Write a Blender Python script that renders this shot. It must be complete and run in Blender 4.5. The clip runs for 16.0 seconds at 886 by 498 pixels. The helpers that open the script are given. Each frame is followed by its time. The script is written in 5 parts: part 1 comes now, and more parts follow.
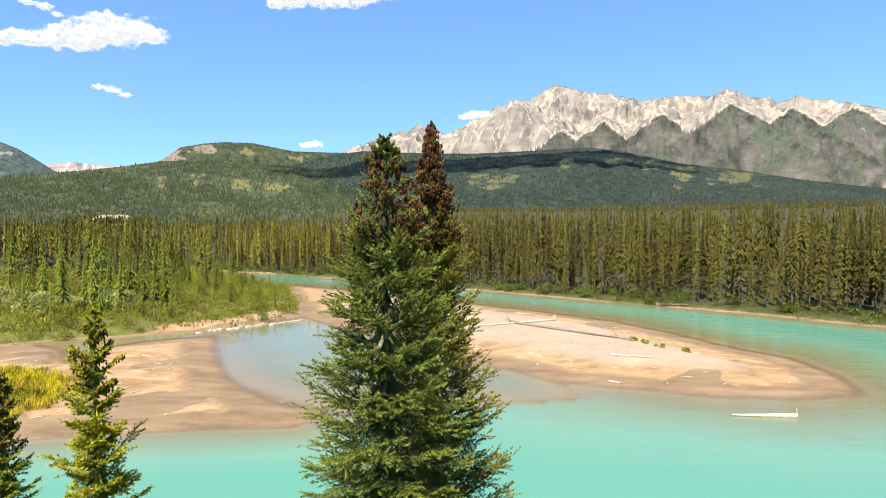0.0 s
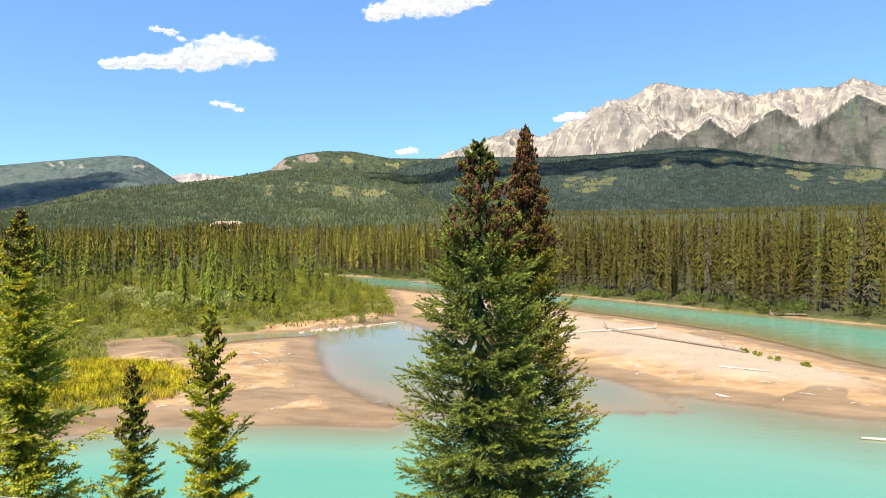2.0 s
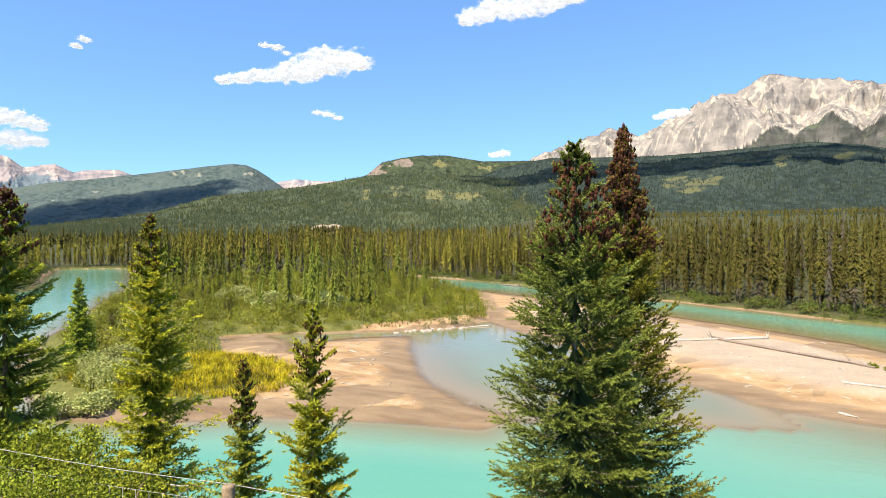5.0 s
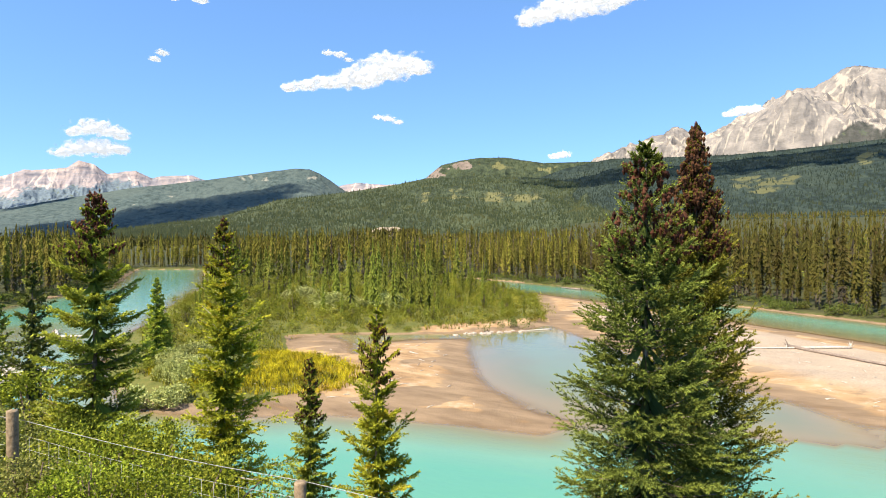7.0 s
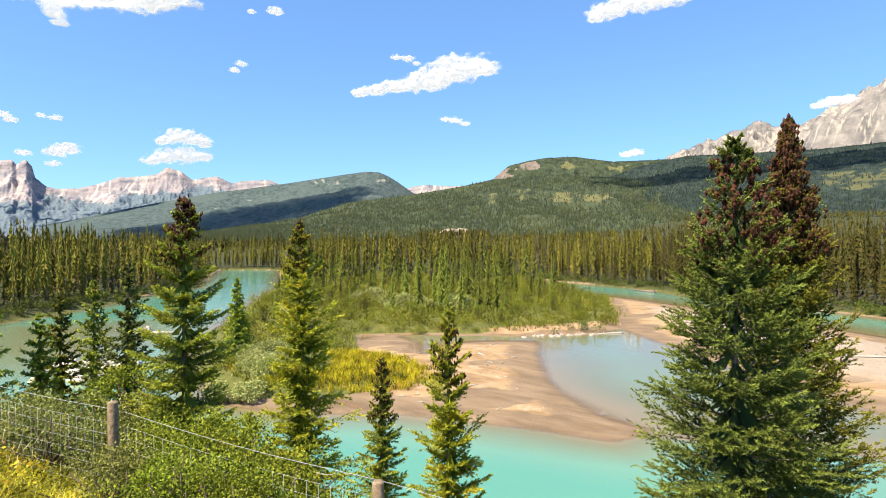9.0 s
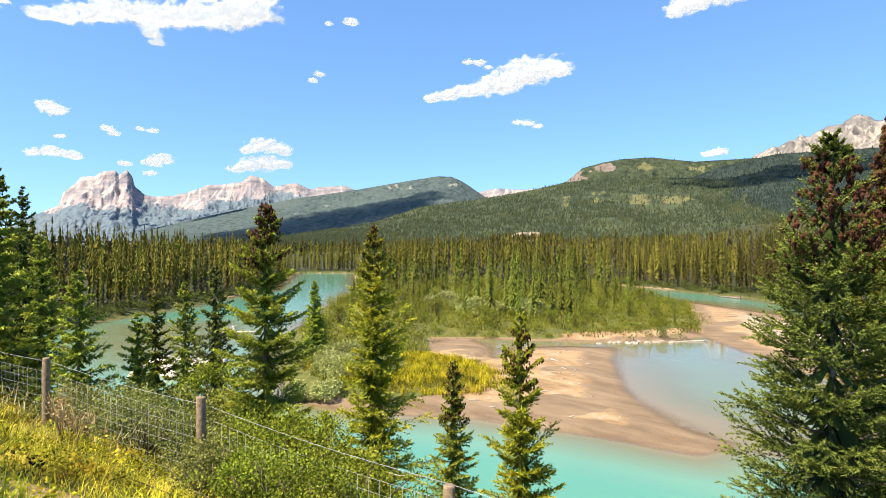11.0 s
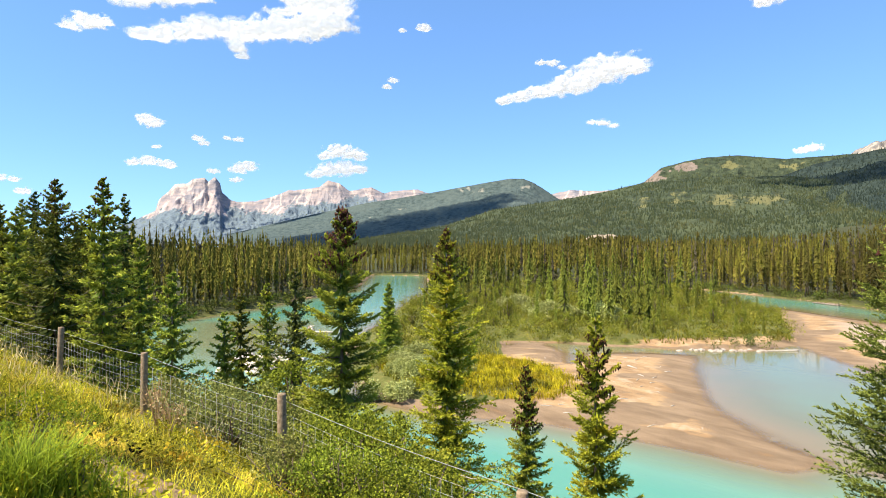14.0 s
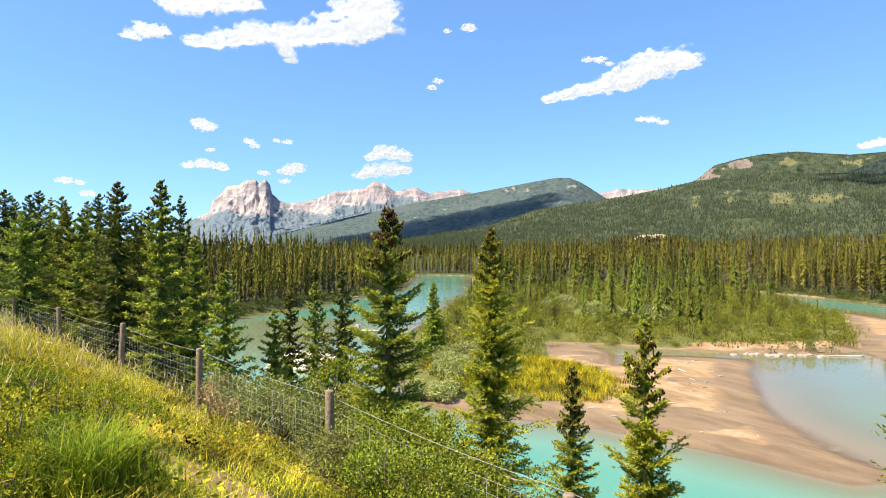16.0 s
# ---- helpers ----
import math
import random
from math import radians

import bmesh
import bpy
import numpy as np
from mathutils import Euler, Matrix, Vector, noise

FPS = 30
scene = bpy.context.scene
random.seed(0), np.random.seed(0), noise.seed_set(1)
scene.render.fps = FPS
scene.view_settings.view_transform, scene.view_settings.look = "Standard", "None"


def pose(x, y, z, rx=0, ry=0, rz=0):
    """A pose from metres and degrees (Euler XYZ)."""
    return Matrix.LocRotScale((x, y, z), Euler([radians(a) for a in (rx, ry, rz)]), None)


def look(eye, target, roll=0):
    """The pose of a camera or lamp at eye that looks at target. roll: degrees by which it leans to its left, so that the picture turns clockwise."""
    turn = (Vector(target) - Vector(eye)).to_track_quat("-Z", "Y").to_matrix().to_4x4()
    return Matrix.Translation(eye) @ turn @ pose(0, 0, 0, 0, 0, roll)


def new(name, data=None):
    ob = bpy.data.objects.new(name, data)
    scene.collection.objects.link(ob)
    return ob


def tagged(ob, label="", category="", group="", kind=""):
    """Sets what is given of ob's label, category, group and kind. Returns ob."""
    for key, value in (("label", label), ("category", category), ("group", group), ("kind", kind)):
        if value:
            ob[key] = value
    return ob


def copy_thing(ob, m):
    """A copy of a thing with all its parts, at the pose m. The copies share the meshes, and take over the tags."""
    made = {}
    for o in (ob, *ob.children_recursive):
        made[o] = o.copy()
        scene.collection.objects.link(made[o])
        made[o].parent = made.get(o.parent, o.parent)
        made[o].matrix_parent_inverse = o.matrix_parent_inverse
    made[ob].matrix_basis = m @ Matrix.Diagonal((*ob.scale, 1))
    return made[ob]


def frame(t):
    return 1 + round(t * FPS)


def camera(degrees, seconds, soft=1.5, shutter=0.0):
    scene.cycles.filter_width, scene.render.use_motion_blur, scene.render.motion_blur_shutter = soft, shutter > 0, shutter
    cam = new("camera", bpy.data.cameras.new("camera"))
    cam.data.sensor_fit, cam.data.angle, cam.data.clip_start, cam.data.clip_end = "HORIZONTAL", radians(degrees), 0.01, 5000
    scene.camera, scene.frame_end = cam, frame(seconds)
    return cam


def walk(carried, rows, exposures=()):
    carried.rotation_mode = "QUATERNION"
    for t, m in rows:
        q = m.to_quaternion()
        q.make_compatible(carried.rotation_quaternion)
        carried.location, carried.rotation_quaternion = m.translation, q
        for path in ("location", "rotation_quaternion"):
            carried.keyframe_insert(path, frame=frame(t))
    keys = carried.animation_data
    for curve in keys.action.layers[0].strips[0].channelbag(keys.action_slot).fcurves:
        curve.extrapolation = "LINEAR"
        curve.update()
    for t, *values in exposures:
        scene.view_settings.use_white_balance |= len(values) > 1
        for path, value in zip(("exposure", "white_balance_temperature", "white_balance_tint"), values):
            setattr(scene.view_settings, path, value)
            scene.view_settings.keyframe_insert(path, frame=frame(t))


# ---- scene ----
# camera: a slow pan from a roadside bank above a river
cam = camera(75.33, 16.0, 1.0)
PATH = [
    (0.0, pose(0.249, 0.005, 12.881, 88.40, 0.00, 0.00)),
    (0.5, pose(0.250, 0.011, 12.886, 88.56, -0.03, 2.08)),
    (1.0, pose(0.249, 0.017, 12.890, 88.72, 0.05, 4.68)),
    (1.5, pose(0.246, 0.029, 12.893, 88.82, 0.11, 7.14)),
    (2.0, pose(0.242, 0.043, 12.894, 88.84, 0.14, 9.29)),
    (2.5, pose(0.238, 0.041, 12.893, 88.87, 0.15, 11.03)),
    (3.0, pose(0.235, 0.028, 12.887, 88.91, 0.17, 12.60)),
    (5.5, pose(0.223, -0.018, 12.892, 89.19, 0.06, 19.88)),
    (6.0, pose(0.200, -0.023, 12.893, 89.24, 0.04, 21.32)),
    (6.5, pose(0.169, -0.025, 12.896, 89.34, 0.01, 22.88)),
    (7.0, pose(0.132, -0.023, 12.898, 89.39, 0.01, 24.33)),
    (7.5, pose(0.094, -0.019, 12.899, 89.44, 0.02, 26.00)),
    (8.0, pose(0.059, -0.015, 12.899, 89.47, 0.08, 27.55)),
    (8.5, pose(0.031, -0.012, 12.899, 89.49, 0.10, 29.36)),
    (9.0, pose(0.014, -0.006, 12.899, 89.52, 0.16, 31.04)),
    (11.5, pose(0.013, 0.006, 12.906, 90.03, 0.18, 39.68)),
    (12.0, pose(0.012, 0.005, 12.907, 90.14, 0.19, 40.94)),
    (12.5, pose(0.005, 0.005, 12.906, 90.29, 0.09, 42.22)),
    (13.0, pose(-0.000, 0.007, 12.905, 90.31, 0.08, 43.36)),
    (13.5, pose(0.000, 0.009, 12.905, 90.25, 0.08, 44.39)),
    (14.0, pose(0.002, 0.008, 12.905, 90.22, 0.13, 45.37)),
    (14.5, pose(-0.001, 0.004, 12.906, 90.16, 0.05, 46.59)),
    (15.0, pose(-0.005, 0.002, 12.906, 90.20, 0.07, 47.63)),
    (15.5, pose(-0.005, -0.000, 12.903, 90.24, 0.12, 48.87)),
    (16.0, pose(-0.003, -0.004, 12.900, 90.23, 0.05, 49.82)),
]
walk(cam, PATH)

# ---- light ----
SUN_AZ, SUN_EL = 160.0, 54.0     # degrees to the left of +y, degrees up


def bearing(az, r, z=0.0):
    a = radians(az)
    return Vector((-math.sin(a) * r, math.cos(a) * r, z))


world = bpy.data.worlds.new("world")
scene.world = world
world.use_nodes = True
wn = world.node_tree
wn.nodes.clear()
sky = wn.nodes.new("ShaderNodeTexSky")
sky.sky_type = "NISHITA"
sky.sun_disc = False
sky.sun_elevation = radians(SUN_EL)
sky.sun_rotation = radians(-SUN_AZ)
sky.altitude = 900
sky.air_density = 0.9
sky.dust_density = 0.0
sky.ozone_density = 1.6
bg = wn.nodes.new("ShaderNodeBackground")
bg.inputs["Strength"].default_value = 0.114
wout = wn.nodes.new("ShaderNodeOutputWorld")
clear = wn.nodes.new("ShaderNodeGamma")
clear.inputs["Gamma"].default_value = 0.62
tint = wn.nodes.new("ShaderNodeMix")
tint.data_type, tint.blend_type = "RGBA", "MULTIPLY"
tint.inputs[0].default_value = 1.0
tint.inputs[7].default_value = (0.83, 1.28, 1.86, 1)
wn.links.new(sky.outputs[0], clear.inputs[0])
wn.links.new(clear.outputs[0], tint.inputs[6])
wn.links.new(tint.outputs[2], bg.inputs[0])
wn.links.new(bg.outputs[0], wout.inputs[0])
sun = new("sun", bpy.data.lights.new("sun", "SUN"))
sun.data.energy = 5.0
sun.data.angle = radians(0.5)
sun.data.color = (1.0, 0.90, 0.74)
sun.matrix_world = look(bearing(SUN_AZ, 100 * math.cos(radians(SUN_EL)), 100 * math.sin(radians(SUN_EL))), (0, 0, 0))
scene.view_settings.exposure = 1.10


# ---- small tools ----
def hash01(ix, iy, seed):
    n = (ix.astype(np.int64) * 374761393 + iy.astype(np.int64) * 668265263 + seed * 1442695041) & 0xFFFFFFFF
    n = ((n ^ (n >> 13)) * 1274126177) & 0xFFFFFFFF
    return ((n ^ (n >> 16)) & 0xFFFFFF) / 16777215.0


def vnoise(x, y, seed=0):
    """Smooth noise in 0..1 of arrays x, y."""
    x, y = np.broadcast_arrays(np.asarray(x, float), np.asarray(y, float))
    ix, iy = np.floor(x), np.floor(y)
    fx, fy = x - ix, y - iy
    fx, fy = fx * fx * (3 - 2 * fx), fy * fy * (3 - 2 * fy)
    a, b = hash01(ix, iy, seed), hash01(ix + 1, iy, seed)
    c, d = hash01(ix, iy + 1, seed), hash01(ix + 1, iy + 1, seed)
    return (a * (1 - fx) + b * fx) * (1 - fy) + (c * (1 - fx) + d * fx) * fy


def fbm(x, y, seed=0, octaves=4):
    total, amp, norm = 0.0, 1.0, 0.0
    for k in range(octaves):
        total = total + amp * vnoise(np.asarray(x) * 2 ** k, np.asarray(y) * 2 ** k, seed + k * 17)
        norm += amp
        amp *= 0.5
    return total / norm


def ridged(x, y, seed=0, octaves=4):
    total, amp, norm = 0.0, 1.0, 0.0
    for k in range(octaves):
        total = total + amp * (1 - np.abs(2 * vnoise(np.asarray(x) * 2 ** k, np.asarray(y) * 2 ** k, seed + k * 17) - 1))
        norm += amp
        amp *= 0.5
    return total / norm


def step(a, b, x):
    t = np.clip((np.asarray(x, float) - a) / (b - a), 0, 1)
    return t * t * (3 - 2 * t)


def mesh_of(name, verts, faces, material, smooth=False):
    """A mesh from an array of places and an array of triangles or quads."""
    verts = np.asarray(verts, np.float32).reshape(-1, 3)
    faces = np.asarray(faces, np.int32)
    k = faces.shape[1]
    me = bpy.data.meshes.new(name)
    me.vertices.add(len(verts))
    me.vertices.foreach_set("co", verts.ravel())
    me.loops.add(faces.size)
    me.loops.foreach_set("vertex_index", faces.ravel())
    me.polygons.add(len(faces))
    me.polygons.foreach_set("loop_start", np.arange(0, faces.size, k, dtype=np.int32))
    me.polygons.foreach_set("use_smooth", np.full(len(faces), smooth))
    me.update(calc_edges=True)
    me.validate()
    if material:
        me.materials.append(material)
    return me


def attribute(me, name, values):
    at = me.attributes.new(name, "FLOAT", "POINT")
    at.data.foreach_set("value", np.asarray(values, np.float32).ravel())


def grid_faces(rows, cols, wrap=False):
    i, j = np.meshgrid(np.arange(rows - 1), np.arange(cols if wrap else cols - 1), indexing="ij")
    j2 = (j + 1) % cols
    return np.stack([i * cols + j, i * cols + j2, (i + 1) * cols + j2, (i + 1) * cols + j], -1).reshape(-1, 4)


def child(name, me, parent, label=""):
    ob = new(name, me)
    ob.parent = parent
    return tagged(ob, label) if label else ob


def part(name, bm, material, parent, label=""):
    me = bpy.data.meshes.new(name)
    bm.to_mesh(me)
    bm.free()
    me.materials.append(material)
    return child(name, me, parent, label)


def joined(pieces):
    """Arrays of several (verts, faces) as one."""
    vs, fs, n = [], [], 0
    for v, f in pieces:
        vs.append(np.asarray(v).reshape(-1, 3))
        fs.append(np.asarray(f) + n)
        n += len(vs[-1])
    return np.concatenate(vs), np.concatenate(fs)


def tube(points, radii, sides=6):
    """A tapering tube along points, as verts and quads, with closed ends."""
    pts = np.asarray(points, float)
    d = np.gradient(pts, axis=0)
    d /= np.linalg.norm(d, axis=1, keepdims=True) + 1e-9
    ref = np.where(np.abs(d[:, 2:3]) > 0.9, [[1.0, 0, 0]], [[0, 0, 1.0]])
    a = np.cross(d, ref)
    a /= np.linalg.norm(a, axis=1, keepdims=True) + 1e-9
    b = np.cross(d, a)
    th = np.linspace(0, 2 * np.pi, sides, endpoint=False)
    ring = np.cos(th)[None, :, None] * a[:, None] + np.sin(th)[None, :, None] * b[:, None]
    v = pts[:, None] + ring * np.asarray(radii, float)[:, None, None]
    f = grid_faces(len(pts), sides, True)
    n = len(pts) * sides
    v = np.concatenate([v.reshape(-1, 3), pts[:1], pts[-1:]])
    k = np.arange(sides)
    caps = [np.stack([(k + 1) % sides, k, np.full(sides, n), np.full(sides, n)], 1),
            np.stack([n - sides + k, n - sides + (k + 1) % sides, np.full(sides, n + 1), np.full(sides, n + 1)], 1)]
    return v, np.concatenate([f] + caps)


def tube_mesh(name, pieces, material, smooth=True):
    v, f = joined(pieces)
    me = bpy.data.meshes.new(name)
    me.from_pydata(v.tolist(), [], [list(dict.fromkeys(q)) for q in f.tolist()])
    me.polygons.foreach_set("use_smooth", np.full(len(me.polygons), smooth))
    me.materials.append(material)
    return me


# ---- materials ----
class Nodes:
    def __init__(self, name):
        self.material = bpy.data.materials.new(name)
        self.material.use_nodes = True
        self.tree = self.material.node_tree
        self.tree.nodes.clear()
        self.out = self.tree.nodes.new("ShaderNodeOutputMaterial")

    def add(self, kind, **values):
        node = self.tree.nodes.new("ShaderNode" + kind)
        for key, value in values.items():
            node.inputs[key.replace("_", " ")].default_value = value
        return node

    def join(self, a, b):
        self.tree.links.new(a, b)

    def noise(self, scale, detail=4.0, rough=0.55, vector=None):
        node = self.add("TexNoise", Scale=scale, Detail=detail, Roughness=rough)
        if vector is None:
            vector = self.add("TexCoord").outputs["Object"]
        self.join(vector, node.inputs["Vector"])
        return node.outputs["Fac"]

    def ramp(self, value, stops):
        node = self.add("ValToRGB")
        while len(node.color_ramp.elements) < len(stops):
            node.color_ramp.elements.new(0.5)
        for el, (pos, col) in zip(node.color_ramp.elements, stops):
            el.position, el.color = pos, (*col, 1)
        self.join(value, node.inputs[0])
        return node.outputs[0]

    def mix(self, fac, a, b, kind="MIX"):
        node = self.tree.nodes.new("ShaderNodeMix")
        node.data_type, node.blend_type = "RGBA", kind
        for sock, val in ((node.inputs[0], fac), (node.inputs[6], a), (node.inputs[7], b)):
            if isinstance(val, (int, float)):
                sock.default_value = val
            elif isinstance(val, tuple):
                sock.default_value = (*val, 1)
            else:
                self.join(val, sock)
        return node.outputs[2]

    def math(self, op, a, b=0.0, clamp=False):
        node = self.tree.nodes.new("ShaderNodeMath")
        node.operation, node.use_clamp = op, clamp
        for sock, val in zip(node.inputs, (a, b)):
            if isinstance(val, (int, float)):
                sock.default_value = val
            else:
                self.join(val, sock)
        return node.outputs[0]

    def attr(self, name):
        node = self.tree.nodes.new("ShaderNodeAttribute")
        node.attribute_name = name
        return node.outputs["Fac"]

    def span(self, value, a, b):
        node = self.tree.nodes.new("ShaderNodeMapRange")
        node.interpolation_type = "SMOOTHSTEP"
        self.join(value, node.inputs[0])
        node.inputs[1].default_value, node.inputs[2].default_value = a, b
        return node.outputs[0]

    def bump(self, height, strength, distance=0.1):
        node = self.add("Bump", Strength=strength, Distance=distance)
        self.join(height, node.inputs["Height"])
        return node.outputs[0]

    def finish(self, color, roughness=0.8, normal=None, specular=0.3, shader=None):
        if shader is None:
            node = self.add("BsdfPrincipled", Roughness=roughness)
            node.inputs["Specular IOR Level"].default_value = specular
            if isinstance(color, tuple):
                node.inputs["Base Color"].default_value = (*color, 1)
            else:
                self.join(color, node.inputs["Base Color"])
            if normal is not None:
                self.join(normal, node.inputs["Normal"])
            shader = node.outputs[0]
        self.join(shader, self.out.inputs[0])
        return self.material


def foliage(name, dark, light, tips=None, through_light=0.3, patch=2.0, tone=0.25, young=None):
    """Needles or leaves: each one a little different, with broad patches of tone."""
    n = Nodes(name)
    geo = n.add("NewGeometry")
    info = n.add("ObjectInfo")
    col = n.mix(geo.outputs["Random Per Island"], dark, light)
    col = n.mix(n.math("MULTIPLY", n.attr("young"), 0.75), col, young or light)
    if tips:
        f = n.noise(patch, 3.0)
        col = n.mix(n.span(f, 0.5, 0.72), col, tips)
    hue = n.add("HueSaturation")
    v = n.math("ADD", n.math("ADD", n.math("MULTIPLY", info.outputs["Random"], 2 * tone), 1.0 - tone), n.attr("tone"))
    col = n.mix(n.attr("dead"), col, (0.088, 0.070, 0.054))
    n.join(col, hue.inputs["Color"])
    n.join(v, hue.inputs["Value"])
    n.join(n.math("ADD", n.math("MULTIPLY", info.outputs["Random"], 0.02), 0.49), hue.inputs["Hue"])
    p = n.add("BsdfPrincipled", Roughness=0.65)
    p.inputs["Specular IOR Level"].default_value = 0.10
    n.join(hue.outputs[0], p.inputs["Base Color"])
    tr = n.add("BsdfTranslucent")
    n.join(hue.outputs[0], tr.inputs["Color"])
    mixs = n.add("MixShader", Fac=through_light * 0.7)
    n.join(p.outputs[0], mixs.inputs[1])
    n.join(tr.outputs[0], mixs.inputs[2])
    return n.finish(None, shader=mixs.outputs[0])


def bark(name, a, b, scale=12.0):
    n = Nodes(name)
    f = n.noise(scale, 6.0, 0.65)
    col = n.ramp(f, [(0.3, a), (0.7, b)])
    return n.finish(col, 0.9, n.bump(f, 0.6, 0.02), 0.1)


NEEDLE_A = foliage("spruce_needles_fresh", (0.0173, 0.0337, 0.01), (0.081, 0.108, 0.022), (0.135, 0.148, 0.026), 0.16, 1.4, tone=0.03, young=(0.302, 0.332, 0.052))
NEEDLE_B = foliage("spruce_needles_olive", (0.032, 0.0454, 0.00792), (0.109, 0.121, 0.0173), (0.172, 0.162, 0.0187), 0.22, 1.4, tone=0.03, young=(0.32, 0.302, 0.0324))
NEEDLE_C = foliage("spruce_needles_yellowish", (0.0832, 0.112, 0.0101), (0.343, 0.37, 0.0288), (0.541, 0.45, 0.036), 0.32, 1.8, tone=0.05, young=(0.624, 0.6, 0.0504))
NEEDLE_D = foliage("spruce_needles_dark", (0.0587, 0.0973, 0.0152), (0.198, 0.256, 0.0323), (0.344, 0.333, 0.0342), 0.24, 1.2, tone=0.1, young=(0.587, 0.615, 0.0617))
FOREST = foliage("forest_needles", (0.0273, 0.0288, 0.0066), (0.0889, 0.0769, 0.0132), (0.0939, 0.068, 0.0198), 0.22, 0.35, tone=0.38, young=(0.12, 0.101, 0.0172))
# forest_needles about twice as bright: sunlight on the western side put into the colour
FOREST_WEST_LIT = foliage("sunlit_olive_forest_needles", (0.0552, 0.0592, 0.0102), (0.18, 0.158, 0.0204), (0.19, 0.14, 0.0305), 0.22, 0.35, tone=0.38, young=(0.242, 0.206, 0.0265))
FOREST_LIGHT = foliage("young_forest_needles", (0.041, 0.0595, 0.00891), (0.131, 0.151, 0.0193), (0.185, 0.173, 0.0261), 0.22, 0.35, tone=0.30, young=(0.21, 0.226, 0.0252))
# hillside needles lean blue, with some aerial haze painted into the colour
FOREST_HAZY = foliage("distant_hazy_needles", (0.0355, 0.0486, 0.0252), (0.0799, 0.0927, 0.0378), (0.104, 0.106, 0.0405), 0.15, 0.02, tone=0.1)
# dark ridge conifers, their blue cast of haze and cloud shade painted in
FOREST_RIDGE_HAZY = foliage("dark_hazy_ridge_needles", (0.0234, 0.0352, 0.0282), (0.0421, 0.056, 0.037), (0.0546, 0.064, 0.0308), 0.12, 0.02, tone=0.1)
CONES = foliage("spruce_cones", (0.030, 0.013, 0.008), (0.115, 0.048, 0.022), through_light=0.02, tone=0.02)
LEAF = foliage("shrub_leaves", (0.030, 0.054, 0.006), (0.36, 0.41, 0.034), (0.44, 0.43, 0.045), 0.35, 1.5, tone=0.12)
LEAF_BANK = foliage("far_bank_shrub_leaves", (0.035, 0.055, 0.012), (0.150, 0.170, 0.030), (0.22, 0.20, 0.04), 0.28, 0.3, tone=0.25)
LEAF_OLIVE = foliage("grey_olive_willow_leaves", (0.0794, 0.0966, 0.0234), (0.344, 0.347, 0.0842), (0.423, 0.374, 0.0935), 0.30, 1.2, tone=0.10)
LEAF_PEN = foliage("bank_shrub_leaves", (0.0747, 0.0947, 0.00924), (0.283, 0.283, 0.0297), (0.348, 0.296, 0.0396), 0.28, 0.3, tone=0.2)
LEAF_GREY = foliage("silver_willow_leaves", (0.20, 0.22, 0.055), (0.46, 0.47, 0.17), None, 0.2)
GRASS = foliage("grass_blades", (0.126, 0.148, 0.00998), (0.68, 0.582, 0.0428), (0.805, 0.559, 0.0927), 0.48, 0.9, tone=0.0)
GRASS_RICH = foliage("green_grass_blades", (0.063, 0.106, 0.008), (0.308, 0.375, 0.024), None, 0.45, tone=0.0)
WEED = foliage("weed_leaves", (0.0761, 0.103, 0.00682), (0.583, 0.526, 0.0307), (0.837, 0.55, 0.0477), 0.48, 0.8, tone=0.0)
SEDGE = foliage("marsh_sedge_blades", (0.233, 0.234, 0.00744), (0.603, 0.506, 0.0186), (0.583, 0.431, 0.0372), 0.45, 0.25, tone=0.0)
STRAW = foliage("dry_grass_heads", (0.50, 0.36, 0.15), (0.80, 0.64, 0.32), None, 0.3, tone=0.0)
BARK = bark("spruce_bark", (0.10, 0.075, 0.055), (0.26, 0.21, 0.16))
BARK_PALE = bark("pale_bark", (0.30, 0.26, 0.20), (0.50, 0.44, 0.36))
TWIG = bark("twig_bark", (0.09, 0.065, 0.045), (0.22, 0.17, 0.12), 30.0)
DRIFT = bark("bleached_driftwood", (0.323, 0.281, 0.230), (0.612, 0.561, 0.476), 6.0)
DRIFT_DARK = bark("weathered_driftwood", (0.14, 0.10, 0.08), (0.34, 0.27, 0.21), 6.0)
POSTWOOD = bark("weathered_post_wood", (0.15, 0.105, 0.065), (0.36, 0.27, 0.17), 18.0)


def wire_material():
    n = Nodes("galvanised_wire")
    p = n.add("BsdfPrincipled", Roughness=0.6, Metallic=0.3)
    p.inputs["Base Color"].default_value = (0.40, 0.40, 0.38, 1)
    return n.finish(None, shader=p.outputs[0])


WIRE = wire_material()


